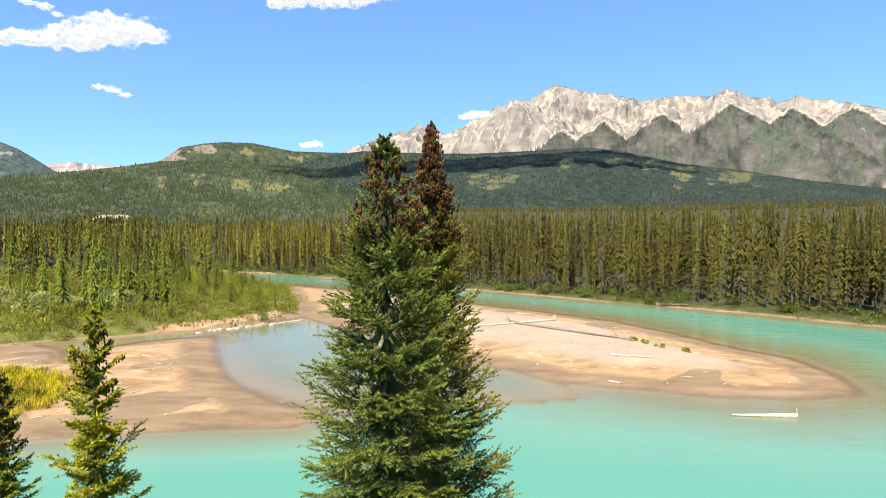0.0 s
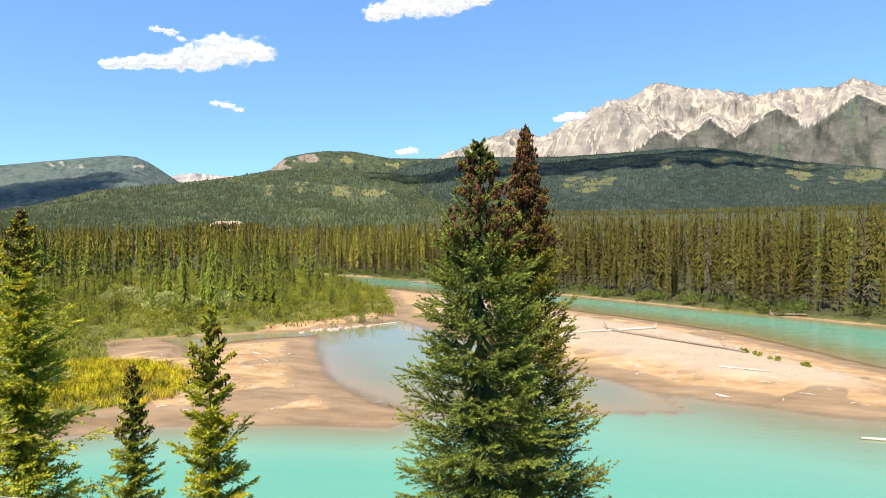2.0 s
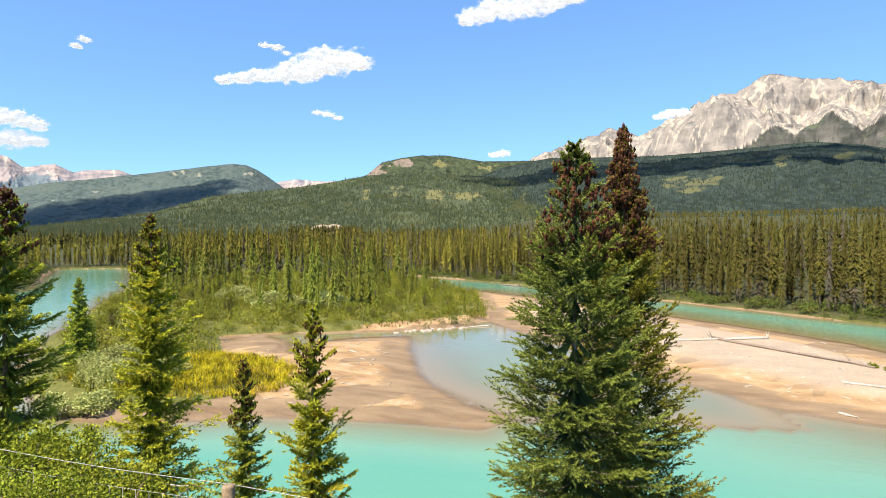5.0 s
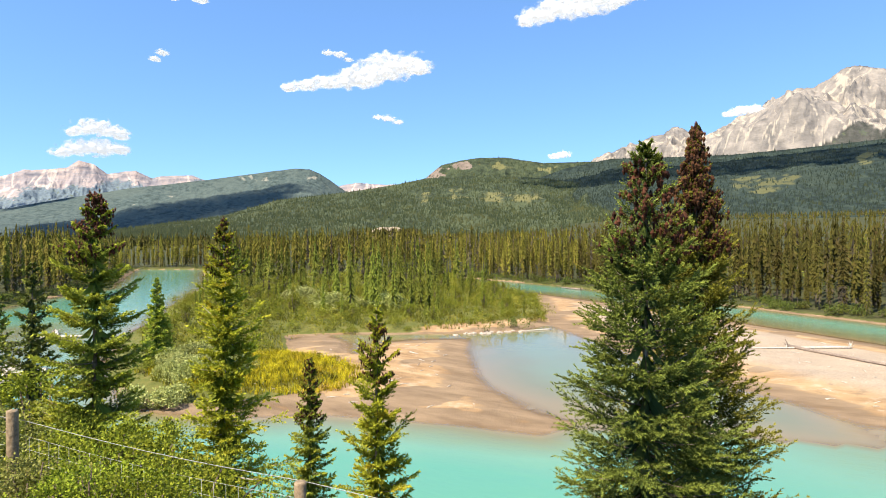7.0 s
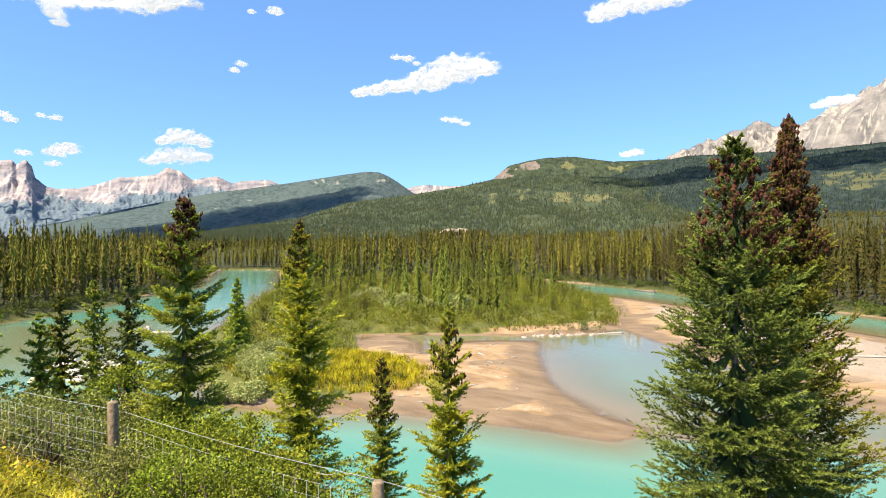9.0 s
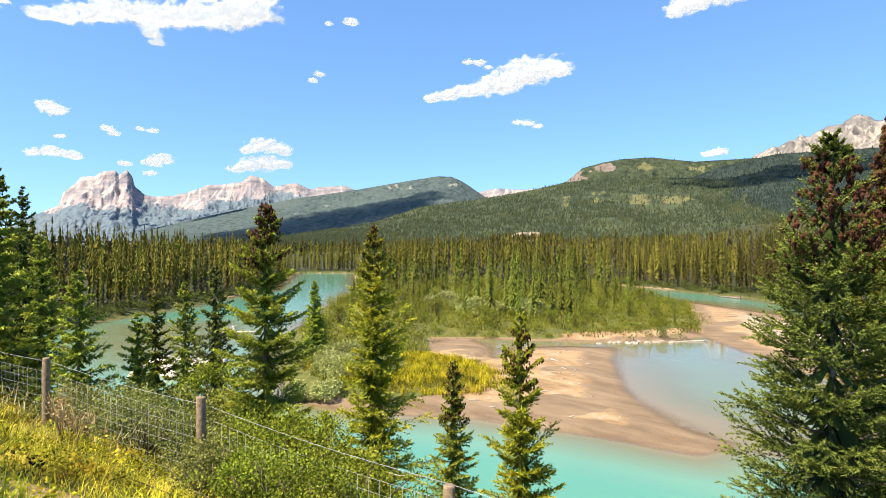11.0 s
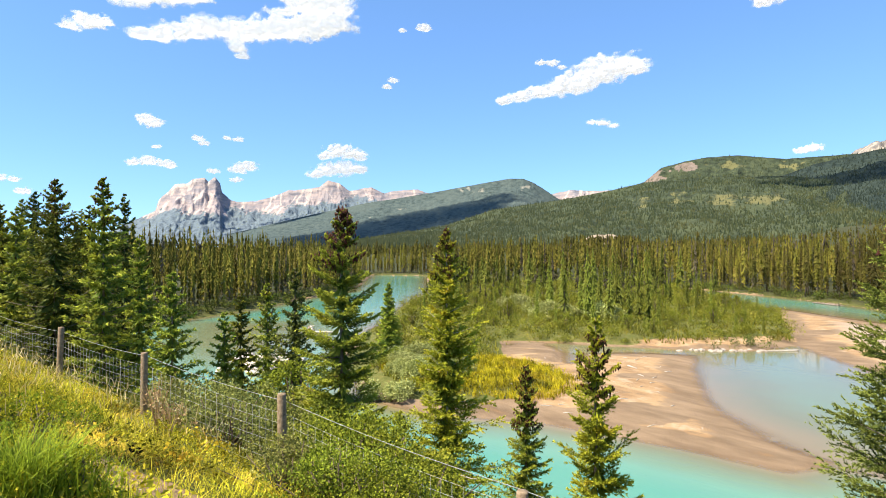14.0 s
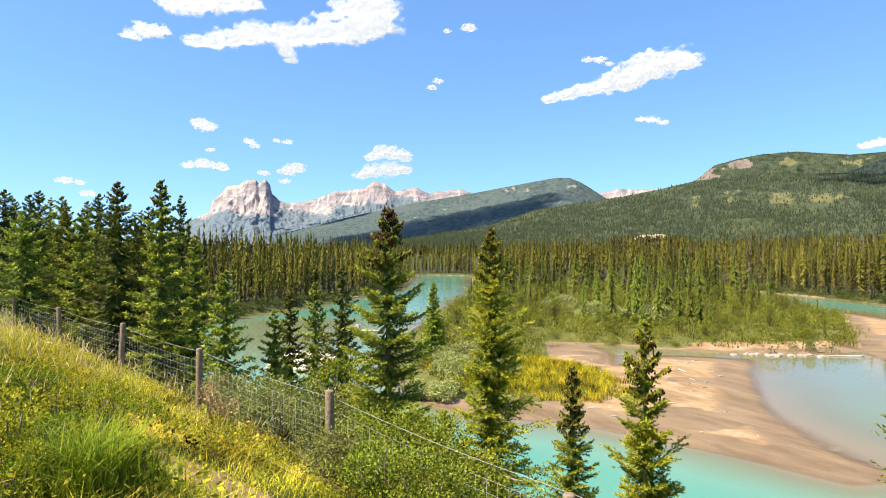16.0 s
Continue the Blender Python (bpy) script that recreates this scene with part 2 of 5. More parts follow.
def rock_material(name, light, mid, dark, streak, forest=(0.030, 0.045, 0.024), strata=0.02, banding=0.35):
    """Bare layered limestone above, conifer slopes below; 'trees' says where they stand."""
    n = Nodes(name)
    pos = n.add("TexCoord").outputs["Object"]
    m = n.add("Mapping")
    m.inputs["Scale"].default_value = (0.009, 0.009, strata * 1.5)
    m.inputs["Rotation"].default_value = (0.25, 0.12, 0)
    n.join(pos, m.inputs["Vector"])
    layers = n.noise(1.0, 4.0, 0.62, m.outputs[0])
    grain = n.noise(0.016, 4.0, 0.65, pos)
    col = n.ramp(n.math("ADD", n.math("MULTIPLY", layers, banding), n.math("MULTIPLY", n.attr("rib"), 1 - banding)), [(0.36, dark), (0.50, mid), (0.64, light)])
    col = n.mix(n.span(grain, 0.35, 0.7), n.mix(0.45, col, dark), col)
    col = n.mix(n.math("MULTIPLY", n.attr("facet"), 0.95), col, n.ramp(n.noise(0.013, 4.0, 0.68, pos), [(0.38, (0.026, 0.031, 0.024)), (0.52, (0.050, 0.052, 0.044)), (0.68, (0.098, 0.092, 0.082))]))
    col = n.mix(n.math("MULTIPLY", n.span(n.math("ADD", n.attr("gully"), n.math("MULTIPLY", n.math("SUBTRACT", grain, 0.5), 0.7)), 0.25, 0.8), n.math("SUBTRACT", 0.9, n.math("MULTIPLY", n.attr("facet"), 0.5))), col, streak)
    fgrain = n.noise(0.03, 3.0, 0.7, pos)
    green = n.ramp(fgrain, [(0.35, forest), (0.55, tuple(c * 1.7 for c in forest)), (0.75, (0.09, 0.10, 0.04))])
    edge = n.math("ADD", n.attr("trees"), n.math("MULTIPLY", n.math("SUBTRACT", fgrain, 0.5), 0.9))
    col = n.mix(n.span(edge, 0.46, 0.60), col, green)
    return n.finish(col, 0.95, n.bump(n.math("ADD", grain, n.attr("rib")), 0.9, 16.0), 0.1)


ROCK_PALE = rock_material("pale_limestone", (0.300, 0.262, 0.222), (0.200, 0.178, 0.156), (0.100, 0.094, 0.090), (0.360, 0.310, 0.246), (0.046, 0.054, 0.042))
# lighter and bluer rock and forest: the haze of distance is mixed into these colours
ROCK_HAZY = rock_material("far_hazy_limestone", (0.420, 0.328, 0.286), (0.302, 0.260, 0.252), (0.160, 0.160, 0.181), (0.470, 0.386, 0.336), (0.084, 0.106, 0.122), 0.03, 0.75)


def hill_material(name, forest, second, clearing, grain_scale=0.035):
    """A conifer-clad hill; 'clearing' and 'rock' say where grass and bare cliffs show."""
    n = Nodes(name)
    pos = n.add("TexCoord").outputs["Object"]
    grain = n.noise(grain_scale, 3.0, 0.7, pos)
    broad = n.noise(0.004, 5.0, 0.6, pos)
    col = n.ramp(grain, [(0.34, tuple(c * 0.55 for c in forest)), (0.5, forest), (0.68, second)])
    col = n.mix(n.span(broad, 0.45, 0.65), col, n.mix(0.6, col, second))
    patchy = n.noise(0.014, 5.0, 0.65, pos)
    edge = n.math("ADD", n.math("ADD", n.attr("clearing"), n.math("MULTIPLY", n.math("SUBTRACT", patchy, 0.54), 2.2)), n.math("MULTIPLY", n.math("SUBTRACT", grain, 0.5), 0.5))
    col = n.mix(n.span(edge, 0.42, 0.80), col, n.ramp(broad, [(0.3, clearing), (0.7, tuple(c * 0.75 for c in clearing))]))
    cl = n.noise(0.03, 6.0, 0.7, pos)
    edge2 = n.math("ADD", n.attr("rock"), n.math("MULTIPLY", n.math("SUBTRACT", cl, 0.5), 1.1))
    col = n.mix(n.span(edge2, 0.5, 0.62), col, n.ramp(cl, [(0.3, (0.10, 0.080, 0.062)), (0.65, (0.23, 0.180, 0.145))]))
    return n.finish(col, 0.95, n.bump(grain, 1.0, 9.0), 0.1)


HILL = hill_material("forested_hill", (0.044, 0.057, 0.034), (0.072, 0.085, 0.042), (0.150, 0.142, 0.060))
# dark forest of the ridge; haze and cloud shade also tint this colour blue
HILL_DARK_HAZY = hill_material("dark_hazy_forested_ridge", (0.025, 0.037, 0.032), (0.042, 0.056, 0.041), (0.112, 0.112, 0.052))
# the far hill's paler blue is distance haze put into its base colours
HILL_HAZY = hill_material("far_hazy_forested_hill", (0.066, 0.090, 0.084), (0.090, 0.112, 0.098), (0.26, 0.25, 0.20))


def ground_material():
    n = Nodes("valley_ground")
    pos = n.add("TexCoord").outputs["Object"]
    big, fine, mid = n.noise(0.12, 5.0, 0.6, pos), n.noise(6.0, 6.0, 0.7, pos), n.noise(0.9, 6.0, 0.65, pos)
    stretch = n.add("Mapping")
    stretch.inputs["Scale"].default_value = (0.16, 0.5, 0.5)
    stretch.inputs["Rotation"].default_value = (0, 0, 0.75)
    n.join(pos, stretch.inputs["Vector"])
    bands = n.noise(1.0, 6.0, 0.6, stretch.outputs[0])
    sand = n.ramp(bands, [(0.30, (0.216, 0.140, 0.076)), (0.45, (0.320, 0.220, 0.124)), (0.58, (0.384, 0.276, 0.160)), (0.75, (0.448, 0.352, 0.232))])
    sand = n.mix(1.0, sand, (1.06, 0.97, 0.86), "MULTIPLY")
    sand = n.mix(n.math("MULTIPLY", n.span(fine, 0.45, 0.75), 0.35), sand, (0.264, 0.184, 0.112))
    blot = n.noise(0.45, 8.0, 0.72, pos)
    sand = n.mix(n.span(blot, 0.52, 0.66), sand, n.mix(0.6, sand, (0.480, 0.384, 0.264)))
    sand = n.mix(n.math("MULTIPLY", n.span(blot, 0.46, 0.36), 0.6), sand, (0.176, 0.124, 0.076))
    wet = n.ramp(bands, [(0.35, (0.160, 0.108, 0.064)), (0.65, (0.288, 0.200, 0.120))])
    sand = n.mix(n.span(n.math("ADD", n.attr("wet"), n.math("MULTIPLY", n.math("SUBTRACT", bands, 0.5), 1.2)), 0.45, 0.65), sand, wet)
    pebbles = n.ramp(fine, [(0.35, (0.264, 0.216, 0.168)), (0.65, (0.464, 0.392, 0.304))])
    sand = n.mix(n.attr("gravel"), sand, n.mix(0.7, sand, pebbles))
    soil = n.ramp(mid, [(0.3, (0.060, 0.072, 0.015)), (0.5, (0.115, 0.118, 0.028)), (0.7, (0.20, 0.165, 0.055))])
    soil = n.mix(n.math("MULTIPLY", fine, 0.5), soil, (0.11, 0.12, 0.03))
    soil = n.mix(n.attr("wood"), soil, n.ramp(mid, [(0.3, (0.03, 0.035, 0.014)), (0.7, (0.075, 0.075, 0.03))]))
    path = n.ramp(fine, [(0.3, (0.25, 0.155, 0.08)), (0.7, (0.46, 0.30, 0.165))])
    soil = n.mix(n.span(n.math("ADD", n.attr("dirt"), n.math("MULTIPLY", n.math("SUBTRACT", mid, 0.5), 0.8)), 0.45, 0.6), soil, path)
    col = n.mix(n.span(n.math("ADD", n.attr("sand"), n.math("MULTIPLY", n.math("SUBTRACT", mid, 0.5), 0.5)), 0.42, 0.58), soil, sand)
    return n.finish(col, 0.92, n.bump(n.math("ADD", fine, mid), 0.8, 0.12), 0.15)


def water_material():
    """Milky glacier water: silt-tinted, clearer and sand-coloured where it is thin."""
    n = Nodes("glacier_water")
    pos = n.add("TexCoord").outputs["Object"]
    warp = n.noise(0.10, 4.0, 0.55, pos)
    depth = n.math("ADD", n.attr("depth"), n.math("MULTIPLY", n.math("SUBTRACT", warp, 0.5), 0.30))
    col = n.ramp(n.math("DIVIDE", depth, 1.5), [
        (0.02, (0.250, 0.170, 0.085)), (0.16, (0.165, 0.158, 0.078)), (0.34, (0.150, 0.205, 0.120)), (0.58, (0.128, 0.262, 0.184)), (0.9, (0.094, 0.258, 0.188))])
    m = n.add("Mapping")
    m.inputs["Scale"].default_value = (0.5, 1.6, 1.0)
    m.inputs["Rotation"].default_value = (0, 0, 0.7)
    n.join(pos, m.inputs["Vector"])
    small, long = n.noise(2.2, 4.0, 0.6, m.outputs[0]), n.noise(0.35, 4.0, 0.55, m.outputs[0])
    waves = n.math("ADD", n.math("MULTIPLY", small, 0.35), long)
    b = n.add("Bump", Distance=0.12)
    n.join(n.math("MULTIPLY", n.attr("flow"), 0.5), b.inputs["Strength"])
    n.join(waves, b.inputs["Height"])
    p = n.add("BsdfPrincipled", Roughness=0.03, IOR=1.22)
    p.inputs["Specular IOR Level"].default_value = 0.5
    n.join(col, p.inputs["Base Color"])
    n.join(b.outputs[0], p.inputs["Normal"])
    t = n.add("BsdfTransparent")
    mixs = n.add("MixShader")
    n.join(n.span(n.attr("depth"), 0.0, 0.14), mixs.inputs[0])
    n.join(t.outputs[0], mixs.inputs[1])
    n.join(p.outputs[0], mixs.inputs[2])
    return n.finish(None, shader=mixs.outputs[0])


def cloud_material():
    n = Nodes("glowing_cloud_vapour")
    pos = n.add("TexCoord").outputs["Object"]
    d = n.add("BsdfDiffuse")
    d.inputs["Color"].default_value = (0.72, 0.71, 0.69, 1)
    tr = n.add("BsdfTranslucent")
    tr.inputs["Color"].default_value = (0.72, 0.71, 0.69, 1)
    a = n.add("MixShader", Fac=0.45)
    n.join(d.outputs[0], a.inputs[1])
    n.join(tr.outputs[0], a.inputs[2])
    # added emission stands in for sunlight scattered within the cloud
    glow = n.add("Emission", Strength=0.205)
    glow.inputs["Color"].default_value = (1.0, 0.965, 0.91, 1)
    both = n.add("AddShader")
    n.join(a.outputs[0], both.inputs[0])
    n.join(glow.outputs[0], both.inputs[1])
    t = n.add("BsdfTransparent")
    f = n.noise(0.016, 5.0, 0.6, pos)
    alpha = n.span(n.math("ADD", n.attr("body"), n.math("MULTIPLY", n.math("SUBTRACT", f, 0.5), 0.5)), 0.14, 0.80)
    b = n.add("MixShader")
    n.join(alpha, b.inputs[0])
    n.join(t.outputs[0], b.inputs[1])
    n.join(both.outputs[0], b.inputs[2])
    return n.finish(None, shader=b.outputs[0])


GROUND, WATER, CLOUD = ground_material(), water_material(), cloud_material()

# ---- the lie of the land ----
# north land with the wooded spit between the two channels: its shoreline, from the east bank round to the west
NORTH = [(900, -700), (300, -60), (110, 22), (60.6, 77.9), (53, 86.7), (42.4, 97.8), (27.9, 109.3), (8.6, 128.8), (-12.9, 141.4),
         (-31.6, 166.7), (-67, 188), (-84, 203), (-80, 195), (-64.5, 168.6), (-43.7, 143.3), (-31.4, 124.6), (-21.5, 91), (-24, 81),
         (-32.7, 74), (-45.6, 68.5), (-52, 63), (-44, 54), (-33, 50), (-29, 44.5), (-31.5, 37), (-37, 32.4), (-43, 32), (-58, 40.5), (-74, 57),
         (-95, 80), (-130, 121), (-160, 150), (-214, 201), (-225, 206), (-300, 3000), (4000, 3000)]
# west land beyond the left channel
WEST = [(-225, 206), (-251, 192), (-153, 109), (-136, 79), (-122, 60), (-112, 42), (-106, 34), (-108, 15), (-130, -8), (-220, -45), (-4000, -600), (-4000, 3000), (-300, 3000)]
BAR = [(-38, 140), (-26, 132), (6, 102.4), (15.5, 92.9), (24.5, 82.8), (28.7, 72.6), (32.3, 62.8), (34.8, 58.5), (34.9, 52.6), (32.9, 46),
       (28.2, 45.5), (21.5, 46), (15.3, 48.1), (11, 50.1), (8, 53.7), (4, 57), (-7, 70), (-16, 82), (-21, 89), (-28, 110)]
TONGUE = [(-50, 68), (-46, 64), (-39.7, 64.8), (-28.7, 71), (-25.7, 62.7), (-20.7, 52.1), (-17.1, 46.6), (-12.5, 42.9), (-8.5, 40.7), (-9.9, 38.1),
          (-13.9, 37.9), (-20.7, 36.9), (-27.3, 35.1), (-33, 31.4), (-40, 30.9), (-46, 36), (-46, 50)]
POND = [(-47, 65.5), (-42, 67.5), (-36, 72.0), (-30.5, 71.0), (-35.5, 66.2), (-38, 62.5), (-35, 56), (-37.5, 55.5), (-41, 61)]
SHOAL = [(-104, 42), (-92, 55), (-78, 53), (-66, 38), (-58, 32), (-66, 28), (-84, 31)]
POOL = [(-22, 90), (-34, 74), (-28, 70), (-20, 50), (-8, 40), (12, 44), (10, 52), (-5, 70), (-18, 86)]

SPIT = [(-84, 200), (-64, 168), (-44, 143), (-31, 124), (-21, 91), (-33, 74), (-52, 63), (-44, 54), (-33, 50), (-29, 44), (-37, 32), (-58, 40), (-95, 80), (-160, 150), (-214, 201)]


def inside_distance(x, y, poly):
    """Distance to a shoreline, positive on its land."""
    p = np.asarray(poly, float)
    q = np.roll(p, -1, axis=0)
    best = np.full(x.shape, 1e18)
    odd = np.zeros(x.shape, bool)
    for (ax, ay), (bx, by) in zip(p, q):
        dx, dy = bx - ax, by - ay
        t = np.clip(((x - ax) * dx + (y - ay) * dy) / (dx * dx + dy * dy), 0, 1)
        best = np.minimum(best, (x - ax - t * dx) ** 2 + (y - ay - t * dy) ** 2)
        if ay != by:
            odd ^= ((ay > y) != (by > y)) & (x < (bx - ax) * (y - ay) / (by - ay) + ax)
    d = np.sqrt(best)
    return np.where(odd, d, -d)


FX, FY, FDX, FDY = -3.66, 4.75, -0.991, -0.131     # the fence line: a post and its heading


def fence_coords(x, y):
    s = (x - FX) * FDX + (y - FY) * FDY
    u = (x - FX) * -FDY + (y - FY) * FDX
    return s, u


def fence_ground(s):
    s = np.asarray(s, float)
    return np.where(s > 0, 9.13 + 0.75 * (1 - np.exp(-np.maximum(s, 0) / 8)), 9.13 + 0.05 * np.maximum(s, -14))


def lie(x, y, full=False):
    """Height of the land at x, y; with full, also what covers it."""
    x, y = np.asarray(x, float), np.asarray(y, float)
    r = np.hypot(x, y)
    az = np.degrees(np.arctan2(-x, y))
    wob = (fbm(x * 0.12, y * 0.12, 3) - 0.5) * 4.0
    wob2 = (fbm(x * 0.5, y * 0.5, 5) - 0.5)
    dn, dw = inside_distance(x, y, NORTH) + wob * 0.5, inside_distance(x, y, WEST) + wob * 0.7
    db, dt = inside_distance(x, y, BAR) + wob * 0.35, inside_distance(x, y, TONGUE) + wob * 0.3
    dp, dsh, dpl = inside_distance(x, y, POND) + wob * 0.15, inside_distance(x, y, SHOAL) + wob, inside_distance(x, y, POOL)
    rise = (18 + 46 * step(48, 12, az)) * step(230, 1500, r) * np.clip(r / 1500, 0.6, 3)
    bank = lambda d, h, k: np.where(d > 0, h * step(0, 3.0, d) + np.clip(d, 0, 60) * k, np.maximum(0.16 * d, -1.6))
    north, west = bank(dn, 0.7, 0.012) + np.where(dn > 0, rise, 0), bank(dw, 0.9, 0.012) + np.where(dw > 0, rise * 0.4, 0)
    bar = np.where(db > 0, np.minimum(0.05 * db, 0.45) + 0.25 * step(5, 9, db), np.maximum(0.07 * db, -1.6))
    tongue = np.where(dt > 0, np.minimum(0.05 * dt, 0.35), np.maximum(np.where(y < 45, 0.17, 0.085) * dt, -1.6))
    pool = np.where(dpl > 0, -0.08 - 0.034 * np.minimum(dpl, 9), -1.6 + 0 * dpl)
    shoal = np.where(dsh > 0, -0.46 + 0.03 * np.minimum(dsh, 6), np.maximum(-0.46 + 0.06 * dsh, -1.6))
    s, u = fence_coords(x, y)
    zf = fence_ground(s)
    near = np.where(u > 0, zf + (11.3 - zf) * step(-0.6, 4.6, u), zf + 0.70 * u)
    near = np.maximum(near + wob2 * 0.35 * step(0.5, 3, np.abs(u - 3.5)), -1.8)
    z = np.maximum.reduce([north, west, bar, tongue, pool, shoal, near])
    pond = np.where(dp > -0.4, np.minimum(z, -0.06 * np.clip(dp + 0.4, 0, 4)), z)
    z = np.where(near < 0.3, pond, z)
    z = z + wob2 * 0.10 * step(0.1, 0.6, z)
    if not full:
        return z
    sandy = np.maximum.reduce([step(-2, 0.5, db), step(-2, 0.5, dt) * step(1.5, -1.0, dn), step(1.0, 0.3, np.abs(dn)) * 0.8 * step(0.44, 0.54, vnoise(x * 0.045, y * 0.045, 77)), step(-6, 0, dpl), step(0.25, 0, z) * np.maximum.reduce([step(-4, 0, np.maximum(db, dt)), step(0.47, 0.55, vnoise(x * 0.045, y * 0.045, 77)), step(0.0, -0.12, z)])])
    sandy = np.where(near > 0.4, 0, sandy)
    wet = np.maximum(step(0.30, 0.05, z) * 0.75, 0.8 * step(0.50, 0.60, fbm((x + y) * 0.05, (y - x) * 0.11, 21)) * step(0.62, 0.35, z))
    gravel = step(5, 9, db)
    wood = np.maximum(step(-0.5, 2.5, dn) * step(0, -4, inside_distance(x, y, SPIT)), step(-0.5, 3, dw))
    dirt = step(0.95, 0.3, np.abs(u - 1.25 - 0.45 * s)) * step(4.5, 3.2, s) * step(-2.5, -1.0, s) * (u > 0)
    return z, dict(sand=sandy, wet=wet, gravel=gravel, dirt=dirt, wood=wood)


def polar(azimuths, radii):
    a, r = np.meshgrid(np.radians(azimuths), radii, indexing="ij")
    return -np.sin(a) * r, np.cos(a) * r


def build_ground():
    az = np.concatenate([np.arange(-52, 104, 0.4), np.arange(104, 308, 4.0)])
    rad = np.concatenate([[0.05], np.arange(0.6, 22, 0.35), np.arange(22, 150, 0.75), np.arange(150, 330, 2.5), np.geomspace(332, 4900, 55)])
    x, y = polar(az, rad)
    z, masks = lie(x, y, True)
    f = grid_faces(len(az), len(rad))
    last = (len(az) - 1) * len(rad)
    k = np.arange(len(rad) - 1)
    f = np.concatenate([f, np.stack([last + k, last + k + 1, k + 1, k], 1)])[:, ::-1]
    me = mesh_of("ground", np.stack([x, y, z], -1), f, GROUND, True)
    for key, val in masks.items():
        attribute(me, key, val)
    tagged(new("ground", me), "river valley ground with sand bars and grassy banks", "ground", kind="structure")


def build_water():
    az = np.arange(-60, 106, 0.7)
    rad = np.concatenate([np.arange(12, 150, 1.0), np.arange(150, 420, 4.0)])
    x, y = polar(az, rad)
    z = lie(x, y)
    me = mesh_of("river_water", np.stack([x, y, 0 * x], -1), grid_faces(len(az), len(rad))[:, ::-1], WATER, True)
    attribute(me, "depth", -z)
    calm = step(-6, 4, inside_distance(x, y, POOL))
    attribute(me, "flow", 1 - 0.85 * calm)
    tagged(new("water", me), "milky turquoise glacier river with shallow sandy margins", "river", kind="structure")


build_ground()
build_water()


# ---- mountains and hills ----
def profile(points, az):
    """A skyline through a few summits and saddles, with azimuths falling from left to right."""
    p = sorted(points)
    return np.interp(az, [a for a, _ in p], [e for _, e in p])


def massif(name, label, category, summits, far, depth, foot, material, spur=0.5, spur_deg=4.0, rough=0.25, treeline=0.45, seed=0, cols=500, rows=70,
           clearings=(), cliffs=(), steep=0.8, rough_face=0.12, spurs=(), treeline_at=()):
    """A range seen across the valley: crest through the summits, spurs and gullies down to its foot."""
    lo, hi = min(a for a, _ in summits), max(a for a, _ in summits)
    az = np.linspace(hi, lo, cols)
    el = profile(summits, az)
    el = el + rough * (ridged(az * 0.9, 0 * az, seed, 6) - 0.60)
    j = np.linspace(0, 1, rows)
    A, J = np.meshgrid(az, j, indexing="ij")
    crest = 12.9 + far * np.tan(np.radians(el))[:, None]
    r = far - depth * J
    X, Y = A * far * 0.01745, J * depth
    wx = (fbm(X / 260, Y / 260, seed + 5, 3) - 0.5) * 220
    size = spur_deg * far * 0.01745
    s1 = ridged((X + wx + 0.35 * Y) / size, (Y + wx) / (size * 2.6), seed + 1, 2)
    s2 = ridged((X + wx * 0.6 - 0.2 * Y) / (size * 0.27), (Y - wx) / (size * 0.55), seed + 2, 5)
    fall = J ** steep
    z = crest + (foot - crest) * fall
    hump = np.minimum(J * 6, 1) * (1 - J) ** 0.6
    z = z + (crest - foot) * hump * (spur * (s1 - 0.62) + rough_face * (s2 - 0.55) + 0.55 * rough_face * (ridged(X / 60 + wx / 55, Y / 260, seed + 8, 4) - 0.5))
    facet, seam, wood, slant = 0 * J, 0 * J, 0 * J, 0 * J
    body = z.copy()
    for sa, se, side, wooded in spurs:
        apex = 12.9 + far * math.tan(radians(se))
        col = int(np.argmin(np.abs(az - sa)))
        y0 = Y[col, int(np.argmin(np.abs(body[col] - apex)))]
        along = np.maximum(Y - y0, 0)
        ridge_x = X - sa * far * 0.01745 - 0.10 * along * math.sin(sa * 3) + (fbm(Y / 140, X / 300, seed + 6, 4) - 0.5) * 150
        tent = apex - 0.26 * along - 0.50 * side * np.abs(ridge_x) + 95 * (s2 - 0.6) + 70 * (fbm(X / 110, Y / 110, seed + 12, 5) - 0.5) - 0.9 * np.maximum(y0 - Y, 0)
        up = tent > z
        facet = np.where(up, (0.72 + 0.28 * step(520, 60, along)) * (wooded > 0.2), facet)
        slant = np.where(up, ridged((np.abs(ridge_x) + 0.55 * along + wx) / 75, (along - 0.4 * np.abs(ridge_x)) / 500, seed + 14, 3), slant)
        wood = np.where(up, wooded * (0.55 + 0.45 * step(80, 420, along)), wood)
        seam = np.maximum(seam * ~(tent > z + 30), step(22, 2, np.abs(tent - z)) * step(900, 300, along))
        z = np.maximum(z, tent)
    z = foot + (z - foot) * (1 - step(0.72, 1.0, J))
    a = np.radians(A)
    front = np.stack([-np.sin(a) * r, np.cos(a) * r, z], -1)
    back = np.stack([-np.sin(a[:, 0]) * (far + 60), np.cos(a[:, 0]) * (far + 60), np.full(cols, foot - 5.0)], -1)[:, None]
    v = np.concatenate([back, front], 1)
    me = mesh_of(name, v, grid_faces(cols, rows + 1)[:, ::-1], material, True)
    pad = lambda m: np.concatenate([m[:, :1], m], 1)
    drop = np.degrees(np.arctan2(z - 12.9, r))
    if spurs:      # dark shale aprons below pale scree, pointed at the top of each spur
        facet = 0 * J
